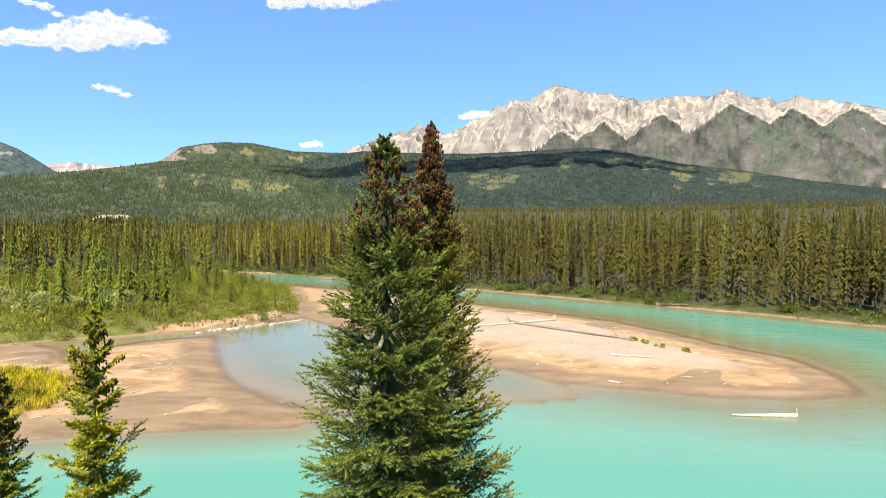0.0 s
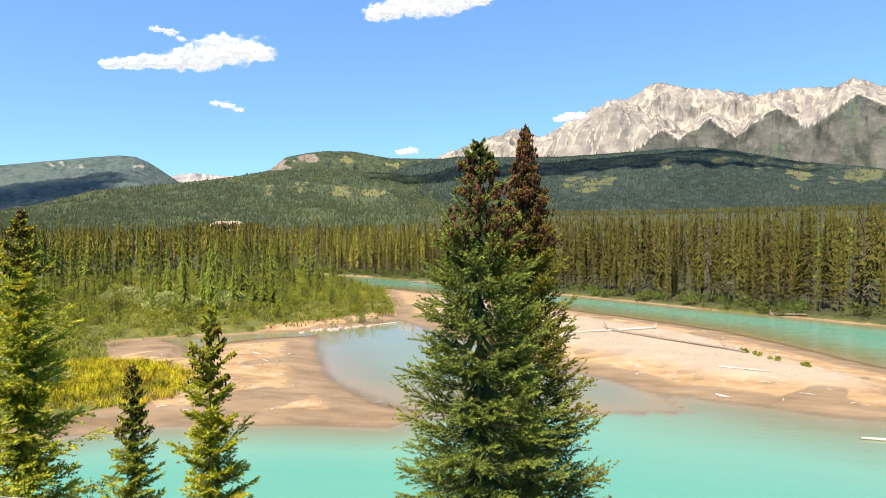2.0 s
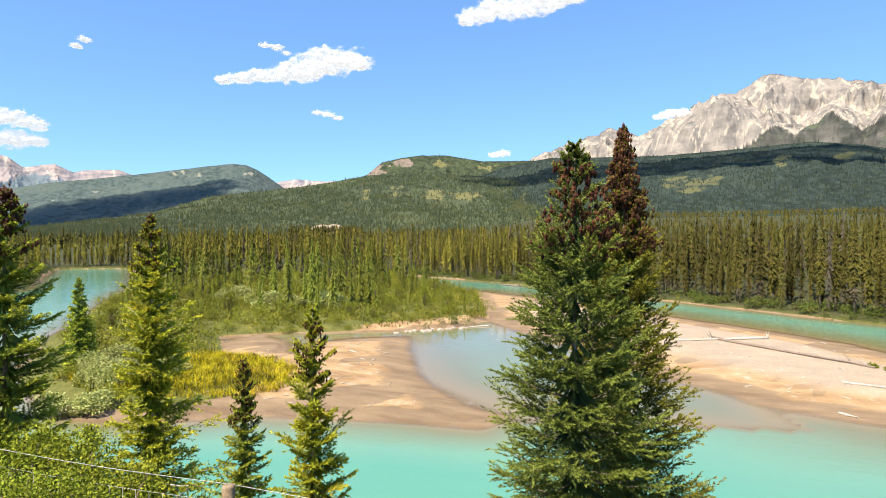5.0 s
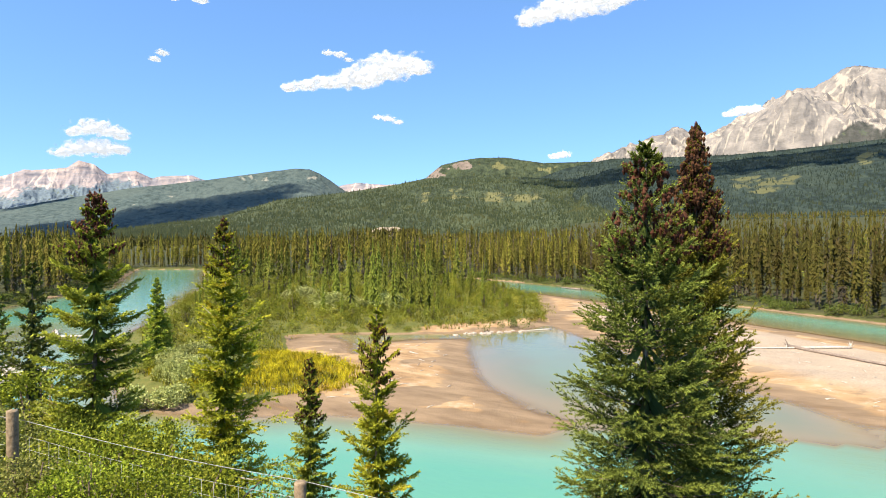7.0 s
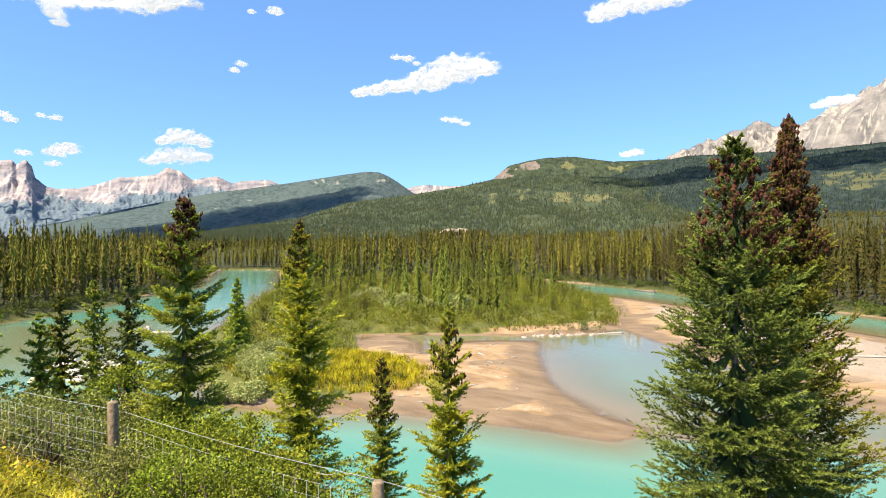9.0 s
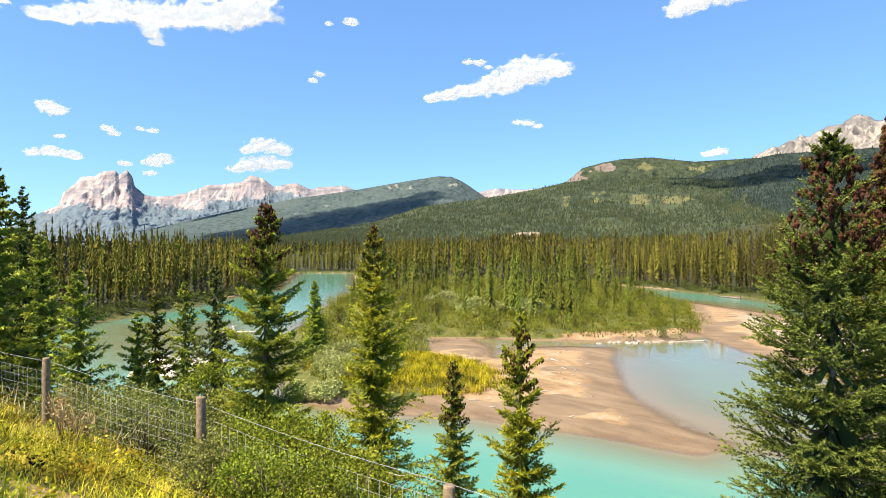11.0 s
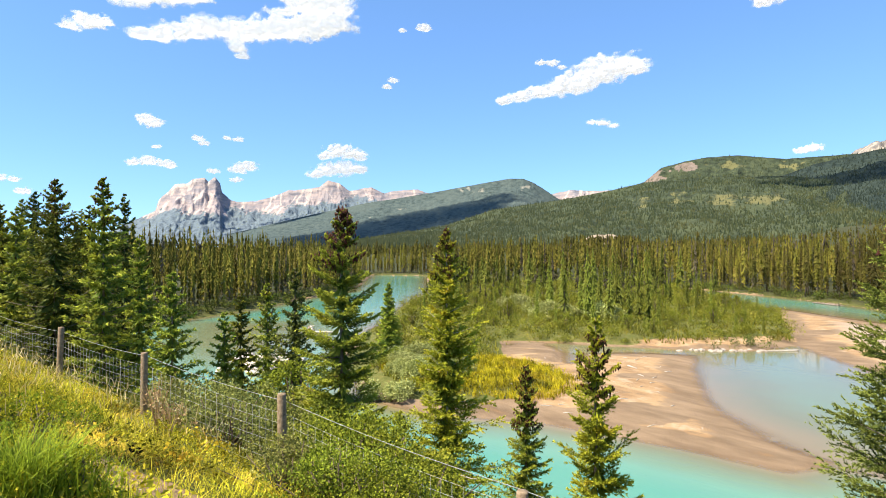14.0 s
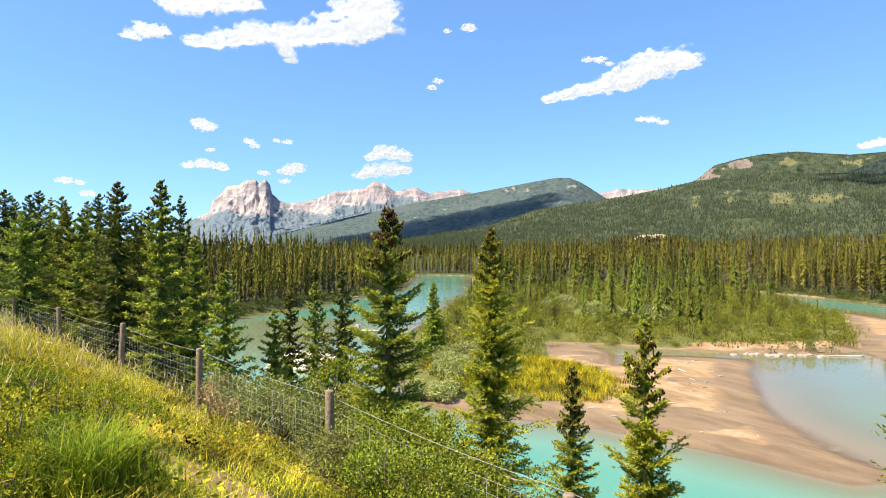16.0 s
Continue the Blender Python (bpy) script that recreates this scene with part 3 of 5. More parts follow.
        ragged = 0.9 * (fbm(A * 1.1, drop * 1.6, seed + 50, 5) - 0.5)
        for sa, se, side, wooded in spurs:
            if wooded > 0.2:
                inside = se - 0.15 - drop - 0.72 * side * np.abs(A - sa - 0.12 * (se - drop)) + ragged
                facet = np.maximum(facet, step(-0.04, 0.10, inside) * (0.75 + 0.25 * step(1.6, 0.2, inside)))
                seam = np.maximum(seam * (inside < 0.1), step(-0.28, -0.05, inside) * step(0.04, -0.02, inside))
        seam = seam * (facet < 0.15)
        wood = 0.8 * facet
    weave = np.maximum(ridged((X + 0.7 * Y + wx) / 70, (Y - 0.4 * X) / 300, seed + 9, 3), ridged((X - 0.7 * Y - wx) / 62, (Y + 0.4 * X) / 280, seed + 10, 3))
    trees = np.clip(0.5 + (fall - treeline) * 2.2 + (s1 - 0.62) * 1.2, 0, 1) if treeline < 1.5 else 0 * J
    trees = np.where(facet > 0, np.clip(wood * (0.60 + 1.4 * (fbm(X / 130, Y / 160, seed + 40, 5) - 0.5)) - 0.8 * seam, 0, 1), trees * (1 - 0.9 * seam))
    if treeline_at:
        trees = np.clip(0.5 + 0.6 * (profile(treeline_at, az)[:, None] - drop) + 1.3 * (fbm(X / 150, Y / 330, seed + 41, 5) - 0.5), 0, 1)
    rib = ridged((X + 0.45 * Y + 0.8 * wx) / 95, (Y - 0.3 * X) / 620, seed + 16, 4) * 0.6 + ridged((X - 0.5 * Y - wx) / 60, (Y + 0.3 * X) / 420, seed + 17, 3) * 0.4
    attribute(me, "rib", pad(rib))
    attribute(me, "trees", pad(trees))
    attribute(me, "gully", pad(np.clip(np.maximum(seam, 0.95 * step(0.74, 0.92, weave) * (1 - 0.85 * facet)), 0, 1) + 0.35 * facet * step(0.78, 0.97, slant)))
    attribute(me, "facet", pad(facet))
    clear, cliff = 0 * J, 0 * J
    for field, marks in ((0, clearings), (1, cliffs)):
        for ca, ce, wa, we in marks:
            warp = fbm(A * 1.3 + ca, drop * 3.0, seed + 33, 4) - 0.5
            m = np.exp(-((A + 2.4 * warp - ca) / wa) ** 2 - ((drop + 1.2 * (fbm(A * 0.9, drop * 2.0 + ca, seed + 34, 4) - 0.5) - ce) / we) ** 2) * (0.55 + 0.9 * fbm(A * 2.2, drop * 5.0, seed + 35, 3))
            if field:
                cliff = np.maximum(cliff, m)
            else:
                clear = np.maximum(clear, m)
    attribute(me, "clearing", pad(clear))
    attribute(me, "rock", pad(cliff))
    ob = tagged(new(name, me), label, category, kind="structure")
    return ob, front, clear + cliff


massif("limestone_mountain", "pale grey limestone mountain range with bare gullied crest", "mountain",
       [(10.5, 7.6), (9.7, 8.1), (5.3, 9.6), (2.2, 10.6), (-0.3, 9.6), (-3.7, 11.5), (-7.3, 12.8), (-8.4, 12.7), (-11.1, 14.1), (-14.6, 13.3),
        (-18.7, 12.3), (-22.1, 12.4), (-25, 12.0), (-26.1, 12.5), (-28.5, 11.8), (-30.7, 11.0), (-31.5, 11.5), (-33.9, 10.9), (-37.5, 9.6), (-44, 8.5), (-52, 7)],
       4600, 1500, 60, ROCK_PALE, 0.25, 6.5, 0.6, 1.60, 11, 900, 110, steep=0.85, rough_face=0.26,
       spurs=[(-7.3, 12.6, 0.9, 0.0), (-2.6, 9.8, 0.9, 0.0), (-11.6, 10.0, 1.0, 0.55), (-15.6, 10.6, 1.0, 0.8), (-20.8, 11.0, 0.95, 0.8),
              (-26.6, 11.5, 0.9, 0.75), (-31.2, 10.6, 1.0, 0.6), (-35.4, 10.2, 0.95, 0.7), (-40.5, 8.8, 0.9, 0.7), (-18.2, 9.0, 1.0, 0.9), (-23.8, 9.2, 1.0, 0.5)])
massif("castle_mountain", "far castellated mountain in hazy blue-grey with banded cliffs", "mountain",
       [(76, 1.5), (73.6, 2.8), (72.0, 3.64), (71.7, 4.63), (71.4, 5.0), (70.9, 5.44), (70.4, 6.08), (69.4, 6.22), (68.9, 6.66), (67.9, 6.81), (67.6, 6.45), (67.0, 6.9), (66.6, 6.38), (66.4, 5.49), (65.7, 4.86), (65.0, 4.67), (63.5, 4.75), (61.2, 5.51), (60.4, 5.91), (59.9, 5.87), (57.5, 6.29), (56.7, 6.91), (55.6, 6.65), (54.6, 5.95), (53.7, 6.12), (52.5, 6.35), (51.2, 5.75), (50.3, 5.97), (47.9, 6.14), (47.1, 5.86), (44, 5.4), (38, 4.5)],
       4750, 900, 60, ROCK_HAZY, 0.14, 3.0, 0.10, 0.72, 23, 620, 80, steep=0.6, rough_face=0.16,
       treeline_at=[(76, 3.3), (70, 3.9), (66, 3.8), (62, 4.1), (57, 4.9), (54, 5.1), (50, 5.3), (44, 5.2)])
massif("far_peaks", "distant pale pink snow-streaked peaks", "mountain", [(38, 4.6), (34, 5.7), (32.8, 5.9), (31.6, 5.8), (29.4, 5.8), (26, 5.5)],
       4850, 500, 60, ROCK_HAZY, 0.3, 2.0, 0.15, 1.6, 31, 200, 40)
massif("rounded_hill", "rounded dark forested hill in hazy blue with bare slabs", "hill",
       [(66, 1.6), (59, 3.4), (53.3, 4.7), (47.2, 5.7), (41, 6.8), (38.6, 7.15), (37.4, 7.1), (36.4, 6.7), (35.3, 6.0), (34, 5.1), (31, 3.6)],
       4100, 900, 40, HILL_HAZY, 0.06, 4.5, 0.05, 9, 41, 450, 60, rough_face=0.04,
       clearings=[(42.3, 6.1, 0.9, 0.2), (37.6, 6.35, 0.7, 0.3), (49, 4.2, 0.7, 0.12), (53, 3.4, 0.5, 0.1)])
mesa, mesa_front, mesa_open = massif(
    "mesa_hill", "flat-topped forested hill with a reddish cliff edge", "hill",
    [(33, 3.9), (29.8, 5.5), (26.1, 6.4), (24.5, 7.7), (22.5, 8.15), (20.6, 8.4), (18.1, 8.4), (14.5, 7.8), (10.2, 7.8), (5, 7.6), (-2, 6.8)],
    3300, 700, 40, HILL, 0.10, 5.0, 0.05, 9, 53, 420, 60,
    clearings=[(19, 7.7, 1.6, 0.35), (14.4, 7.3, 1.0, 0.4)], cliffs=[(25, 7.0, 1.3, 0.7), (22.3, 7.6, 1.0, 0.35)])
spur, spur_front, spur_open = massif(
    "dark_forest_ridge", "dark conifer ridge with grassy clearings", "hill",
    [(22, 3.0), (18, 5.0), (15, 6.3), (12.4, 7.2), (8, 8.0), (-2, 7.8), (-8.7, 8.0), (-14.1, 8.2), (-17.7, 7.6), (-22.2, 6.4), (-26.9, 5.6), (-32, 4.5), (-37.6, 3.5), (-46, 3), (-54, 3)],
    2500, 900, 25, HILL_DARK_HAZY, 0.08, 6.0, 0.05, 9, 67, 480, 70, rough_face=0.06,
    clearings=[(-4.9, 5.2, 3.0, 1.1), (-22.5, 5.3, 1.2, 1.0), (-27, 4.8, 2.0, 0.8), (-12, 6.8, 1.2, 0.7), (-19.5, 6.3, 1.0, 0.7), (-16, 7.0, 1.0, 0.6)])
low, low_front, low_open = massif(
    "near_forest_hill", "green forested slope with pale meadows", "hill",
    [(56, 0.9), (52.9, 1.3), (45.4, 2.5), (40.5, 4.1), (33.7, 5.0), (29.4, 5.7), (26, 6.4), (20, 6.7), (14, 6.3), (8, 5.3), (2, 4.0), (-4, 3.2)],
    2300, 900, 20, HILL, 0.16, 6.0, 0.05, 9, 79, 480, 70,
    clearings=[(19.3, 4.6, 2.0, 0.7), (23, 4.9, 1.4, 0.5), (26.5, 4.6, 1.0, 0.5), (16.4, 4.4, 2.0, 0.7)], cliffs=[])


# ---- conifers ----
def unit(v):
    return v / (np.linalg.norm(v, axis=-1, keepdims=True) + 1e-9)


def conifer(rng, height, reach, start=0.04, per_metre=28, twigs=12, needles=12, needle=0.05, width=0.014, twig=0.34, droop=0.25, lift=0.5, ragged=0.25, flat=0.5, whorl=0.0, sheet=0.2, bare_top=0.0, taper=0.0, bunch=0.0, blunt=0.0):
    """Needle triangles and limb curves of a spruce. reach: crown radius in metres at a fraction of the height below the tip."""
    n = max(int(per_metre * height * (1 - start)), 6)
    q = (np.arange(n) + rng.random(n)) / n                    # 0 at the tip, 1 at the lowest branch
    q = q ** 0.9
    if whorl:
        crown = height * (1 - start)
        layered = np.clip((np.round(q * crown / whorl) * whorl + rng.normal(0, whorl * 0.17, n)) / crown, 0.004, 1)
        q = np.where(q * crown < 2.2 * whorl, q, layered)     # the leader is not layered
    z0 = height - (height * (1 - start)) * q
    length = np.array([reach(a) for a in q]) * (1 + ragged * (rng.random(n) * 2 - 1)) + 0.02
    th = np.arange(n) * 2.39996 + rng.random(n) * 0.9
    rise = lift * (1 - q) ** 1.5 - droop * q + rng.normal(0, 0.06, n)
    d = np.stack([np.cos(th), np.sin(th), 0 * th], 1)

    def along(t, i):
        h = length[i] * t
        return d[i] * h[:, None] + np.stack([0 * t, 0 * t, z0[i] + length[i] * (rise[i] * t + 0.22 * t * t)], 1)

    i = np.repeat(np.arange(n), twigs)
    k = np.tile(np.arange(twigs), n)
    t = np.clip(bunch + (1 - bunch) * (k + rng.random(len(k))) / twigs, 0.06, 1.0)
    base = along(t, i)
    tangent = unit(d[i] + np.stack([0 * t, 0 * t, rise[i] + 0.44 * t], 1))
    side = np.stack([-d[i][:, 1], d[i][:, 0], 0 * t], 1) * np.where(k % 2, 1, -1)[:, None]
    ang = radians(50) * (1 - 0.55 * t)
    tw = unit(tangent * np.cos(ang)[:, None] + side * np.sin(ang)[:, None] + np.stack([0 * t, 0 * t, rng.normal(-0.08, sheet, len(t))], 1))
    tl = (length[i] * twig * (1.15 - (1 - 0.5 * blunt) * t) + 0.05 + 0.10 * np.minimum(length[i], 0.6)) * (0.7 + 0.6 * rng.random(len(t)))
    m = len(t)
    ii = np.repeat(np.arange(m), needles)
    if bare_top:
        ii = ii[rng.random(len(ii)) > 0.75 * ((q[i][ii] < bare_top) & (q[i][ii] > 0.055))]
    u = rng.random(len(ii))
    p = base[ii] + tw[ii] * (tl[ii] * u)[:, None]
    rnd = unit(rng.normal(0, 1, (len(ii), 3)) * [1, 1, flat + 0.3])
    perp = unit(rnd - tw[ii] * np.sum(rnd * tw[ii], 1, keepdims=True))
    nd = unit(tw[ii] * 0.75 + perp * 0.75)
    w = unit(np.cross(nd, rng.normal(0, 1, (len(ii), 3))))
    ln = (needle * (0.7 + 0.6 * rng.random(len(ii))) * (1 - taper * (1 - np.minimum(q[i][ii] * 2.2, 1))))[:, None]
    tri = np.stack([p - w * width * 0.5, p + w * width * 0.5, p + nd * ln], 1)
    young = np.repeat((t[ii] ** 2 * (0.3 + 0.7 * u) + 0.25 * rng.random(len(ii)) * t[ii]), 3)
    limbs = []
    for b in range(0, n, max(1, n // 110)):
        tt = np.linspace(0, 0.92, 4)
        limbs.append(tube(along(tt, np.full(4, b)), length[b] * 0.016 * np.array([1, 0.75, 0.5, 0.2]) + 0.003, 3))
    return tri, limbs, (z0, length, d, rise), np.clip(young, 0, 1)


def tiers(rng, height, reach, start, count, spikes, droop=0.55, gap=0.22):
    """Jagged drooping whorls of boughs, one above another, as triangles with their tips marked young."""
    k = np.arange(count)
    q = (k + 0.15 + 0.7 * rng.random(count)) / count
    gapz = height * (1 - start) / count
    z0 = height * (1 - (1 - start) * q)
    r = np.array([reach(a) for a in q]) * rng.uniform(0.72, 1.25, count)
    i = np.repeat(k, spikes)
    th = 6.2832 * (np.tile(np.arange(spikes), count) + rng.uniform(-0.35, 0.35, count * spikes)) / spikes + np.repeat(rng.random(count) * 6.28, spikes)
    keep = rng.random(len(i)) > gap
    i, th = i[keep], th[keep]
    ro = r[i] * rng.uniform(0.55, 1.3, len(i))
    half = 3.3 / spikes
    ri = r[i] * 0.48
    apex = np.stack([0 * ro, 0 * ro, z0[i] + 1.1 * gapz], 1)
    outer = np.stack([np.cos(th) * ro, np.sin(th) * ro, z0[i] - droop * ro + rng.normal(0, 0.25, len(i)) * gapz], 1)
    side = [np.stack([np.cos(th + s) * ri, np.sin(th + s) * ri, z0[i] - droop * 0.9 * ri - 0.15 * gapz], 1) for s in (-half, half)]
    tri = np.concatenate([np.stack([apex, side[0], outer], 1), np.stack([apex, outer, side[1]], 1)])
    n = len(i)
    young = np.concatenate([np.tile([0.0, 0.25, 1.0], n), np.tile([0.0, 1.0, 0.25], n)])
    return tri, young


def tri_mesh(name, tri, material, young=None):
    me = mesh_of(name, tri.reshape(-1, 3), np.arange(len(tri) * 3).reshape(-1, 3), material)
    if young is not None:
        attribute(me, "young", young)
    return me


def cone_mesh(rng, tree, low, high, material, count, size=0.055):
    """Hanging seed cones crowded in the top of a spruce."""
    z0, length, d, rise = tree
    pick = np.nonzero((z0 > low) & (z0 < high))[0]
    b = rng.choice(pick, count)
    t = 0.35 + 0.75 * rng.random(count) ** 0.7
    c = d[b] * (length[b] * t)[:, None] + np.stack([0 * t, 0 * t, z0[b] + length[b] * (rise[b] * t + 0.22 * t * t)], 1)
    c += rng.normal(0, 0.045, (count, 3)) + [0, 0, 0.02]
    s = size * (0.8 + 0.5 * rng.random(count))
    local = np.array([(0, 0, 0.1), (0.32, 0, -0.45), (0, 0.32, -0.45), (-0.32, 0, -0.45), (0, -0.32, -0.45), (0, 0, -1.15)])
    v = c[:, None] + local[None] * s[:, None, None]
    f = [(0, 1 + k, 1 + (k + 1) % 4) for k in range(4)] + [(5, 1 + (k + 1) % 4, 1 + k) for k in range(4)]
    f = (np.array(f)[None] + 6 * np.arange(count)[:, None, None]).reshape(-1, 3)
    return mesh_of("cones", v.reshape(-1, 3), f, material)


def spruce(at, tip, reach, needles_material, label, seed, cones=0, cone_low=0.75, bark_material=BARK, cone_size=0.07, core=0.5, cone_high=1.0, **shape):
    """A near spruce: trunk with limbs, needle crown and cones. at: x, y; tip: height of the tip above the river."""
    rng = np.random.default_rng(seed)
    x, y = at
    z = float(lie(x, y)) - 0.1
    h = tip - z
    thing = new("spruce_tree")
    thing.location = (x, y, z)
    tagged(thing, label, "spruce tree", "spruces on the near bank")
    shape.setdefault("taper", 0.55)
    tri, limbs, tree, young = conifer(rng, h, reach, **shape)
    if core:
        inner, shade = tiers(rng, h * 0.97, lambda q: core * reach(q), 0.03, int(h / 0.16), 9, 0.35, 0.3)
        tri, young = np.concatenate([tri, inner]), np.concatenate([young, 0 * shade])
    zz = np.linspace(0, h, 12)
    sway = np.cumsum(rng.normal(0, 0.008, (12, 2)), 0) * h / 8
    sway[0] = 0
    trunk = tube(np.column_stack([sway * 0.5, zz]), (0.009 * h) * (1 - zz / h) ** 0.8 + 0.005, 8)
    child("trunk", tube_mesh("trunk", [trunk] + limbs, bark_material), thing)
    child("crown", tri_mesh("crown", tri, needles_material, young), thing)
    if cones:
        ob = child("cone_cluster", cone_mesh(rng, tree, h * cone_low, h * cone_high, CONES, cones, cone_size), thing, "clusters of reddish-brown seed cones")
        tagged(ob, kind="stuff")
    return thing


def slender(radius, power, ripple=0.0):
    """Crown radius by the fraction below the tip, with a thin bare leader."""
    return lambda q: radius * max(q - 0.015, 0.0) ** power * (1 - ripple + ripple * math.sin(q * 44)) + 0.02


def crowned(radius, half, power):
    """Crown radius that fills out early and then keeps nearly even."""
    return lambda q: radius * min(max(q - 0.012, 0.0) / half, 1.0) ** power + 0.02


spruce((-0.57, 8.2), 14.25, crowned(0.92, 0.55, 0.74), NEEDLE_A, "tall dense green spruce with brown cones near its tip", 101, 440, 0.77, cone_high=0.95, cone_size=0.085,
       core=0.42, per_metre=44, twigs=20, needles=44, needle=0.042, width=0.017, start=0.02, lift=0.7, droop=0.40, whorl=0.28, ragged=0.24, twig=0.30, sheet=0.22, bare_top=0.21, bunch=0.34, blunt=0.8)
spruce((0.0, 11.67), 15.0, slender(1.85, 0.93), NEEDLE_B, "tall dark spruce with a tip crowded with red-brown cones", 102, 2300, 0.74, cone_size=0.085,
       core=0.45, per_metre=38, twigs=20, needles=34, needle=0.050, width=0.021, start=0.02, lift=0.95, droop=-0.22, whorl=0.30, ragged=0.22, twig=0.30, sheet=0.30, bare_top=0.20, bunch=0.25, blunt=0.5)
spruce((-6.75, 11.48), 11.4, slender(1.25, 0.80, 0.2), NEEDLE_C, "slim open yellow-green spruce with a long leader", 103, 460, 0.74, cone_high=0.93,
       per_metre=21, twigs=18, needles=30, needle=0.062, width=0.026, lift=0.8, droop=0.05, whorl=0.36, ragged=0.4, sheet=0.20, bunch=0.1, blunt=0.3)
spruce((-11.02, 14.54), 9.3, slender(0.98, 0.75), NEEDLE_D, "narrow dark spruce with brown cones along its top", 104, 800, 0.70,
       per_metre=20, twigs=14, needles=24, needle=0.075, width=0.030, lift=0.6, whorl=0.32, ragged=0.3)
spruce((-14.38, 14.35), 13.7, slender(2.0, 0.66, 0.2), NEEDLE_C, "tall yellowing spruce with a partly bare pale trunk", 105, 950, 0.82,
       BARK_PALE, per_metre=20, twigs=18, needles=28, needle=0.085, width=0.040, lift=0.5, droop=0.25, whorl=0.38, ragged=0.55, sheet=0.24, core=0.45, blunt=0.4)
spruce((-9.98, 6.9), 13.8, slender(1.15, 0.72), NEEDLE_D, "green spruce with layered branches and a cone-laden tip", 106, 620, 0.79,
       per_metre=22, twigs=24, needles=30, needle=0.056, width=0.024, lift=0.5, droop=0.24, whorl=0.40, ragged=0.40, sheet=0.10, core=0.45, blunt=0.4)
# lesser spruces of the near bank: bearing, elevation of the tip, distance, crown radius
for k, (az, el, d, rad) in enumerate([(66.2, -5.6, 20, 0.8), (64.8, -3.8, 21, 0.95), (62.4, -3.0, 22, 1.15), (59.8, -1.6, 18.3, 1.15), (49.8, -15.5, 16, 0.6), (70.6, -1.8, 18, 1.0)]):
    spruce(tuple(bearing(az, d))[:2], 12.9 + d * math.tan(radians(el)), slender(rad * 1.15, 0.8, 0.1), (NEEDLE_D, NEEDLE_B, NEEDLE_D, NEEDLE_A, NEEDLE_C, NEEDLE_D)[k],
           "small slender spruce on the shady river bank", 120 + k, 60 if k == 2 else 0, per_metre=18, twigs=9, needles=10, needle=0.11, width=0.05, whorl=0.3)
spruce((-50.1, 40.9), 9.4, slender(1.5, 0.8), NEEDLE_D, "lush bluish-green spruce at the point of the spit", 133, per_metre=12, twigs=8, needles=6, needle=0.3, width=0.14, whorl=0.5)
spruce((-52.0, 43.0), 5.6, slender(1.1, 0.8), NEEDLE_D, "small bluish-green spruce at the point of the spit", 134, per_metre=12, twigs=8, needles=6, needle=0.3, width=0.14, whorl=0.5)
# the taller group at the west end of the bank
for k, (az, el, d, rad) in enumerate([(76.0, 6.3, 20, 0.9), (79.4, 6.0, 23, 1.3), (74.4, 4.9, 26, 1.2), (73.2, 1.4, 24, 0.9), (78.0, 3.0, 27, 1.4), (80.8, 4.9, 30, 1.3),
                                      (83.4, 4.6, 33, 1.4), (85.0, 5.0, 38, 1.5), (87.2, 4.9, 36, 1.5), (82.0, 3.4, 26, 1.15), (89.5, 5.0, 42, 1.7), (92, 5.0, 38, 1.6),
                                      (86.0, 3.2, 28, 1.5), (77.0, 4.0, 33, 1.6), (75.2, 3.2, 31, 1.4), (84.2, 4.4, 46, 1.7), (88.4, 4.8, 52, 1.8), (95, 5.0, 44, 1.9), (81.6, 4.3, 40, 1.5), (79.9, 3.9, 36, 1.4), (86.6, 4.2, 44, 1.6), (77.6, 3.6, 40, 1.5), (83.0, 3.6, 29, 1.1), (85.6, 4.6, 33, 1.2)]):
    spruce(tuple(bearing(az, d))[:2], 12.9 + d * math.tan(radians(el)), slender(rad * 1.3, 0.75, 0.08), (NEEDLE_D, NEEDLE_B, NEEDLE_A)[k % 3],
           ("tall spruce with layered boughs beyond the wire fence", "dark cone-tipped spruce beyond the wire fence")[k % 2], 140 + k, 160 if k < 2 else 0,
           per_metre=17, twigs=11, needles=9, needle=0.115, width=0.055, lift=0.5, droop=0.22, whorl=0.36, ragged=0.3, sheet=0.1)


# ---- forest ----
def forest_tree(rng, height, radius, start, count, spikes):
    """A narrow columnar conifer with a pointed top."""
    return tiers(rng, height, lambda q: radius * (0.03 + min(q / 0.55, 1) ** 0.75) * (1 - 0.8 * max(q - 0.7, 0)), start, count, spikes)


def withered(rng, tri, height, chance=0.6):
    """How far each bough is grey and dead: more of them low down in the shade."""
    low = rng.uniform(0.05, 0.42)
    z = tri[:, :, 2].mean(1) / height
    return np.repeat(((z < low) & (rng.random(len(z)) < chance)) * 0.75, 3)


TREES = []
for k in range(8):
    rng = np.random.default_rng(300 + k)
    h = 16.0
    tree = new("forest_spruce")
    bare = rng.uniform(0.05, 0.24)
    tri, young = forest_tree(rng, h, rng.uniform(0.66, 1.0), bare, 44, 9)
    crown = child("crown", tri_mesh("crown", tri, FOREST, young), tree)
    attribute(crown.data, "dead", withered(rng, tri, h))
    z = np.linspace(0, h, 6)
    child("trunk", tube_mesh("trunk", [tube(np.column_stack([0 * z, 0 * z, z]), 0.17 * (1 - z / h) + 0.02, 5)], BARK), tree)
    tagged(tree, "tall narrow dark green conifer in the riverside forest", "conifer", "riverside conifers")
    TREES.append(tree)
WEST_TREES = []
for k in range(4):
    rng = np.random.default_rng(315 + k)
    tree = new("forest_spruce")
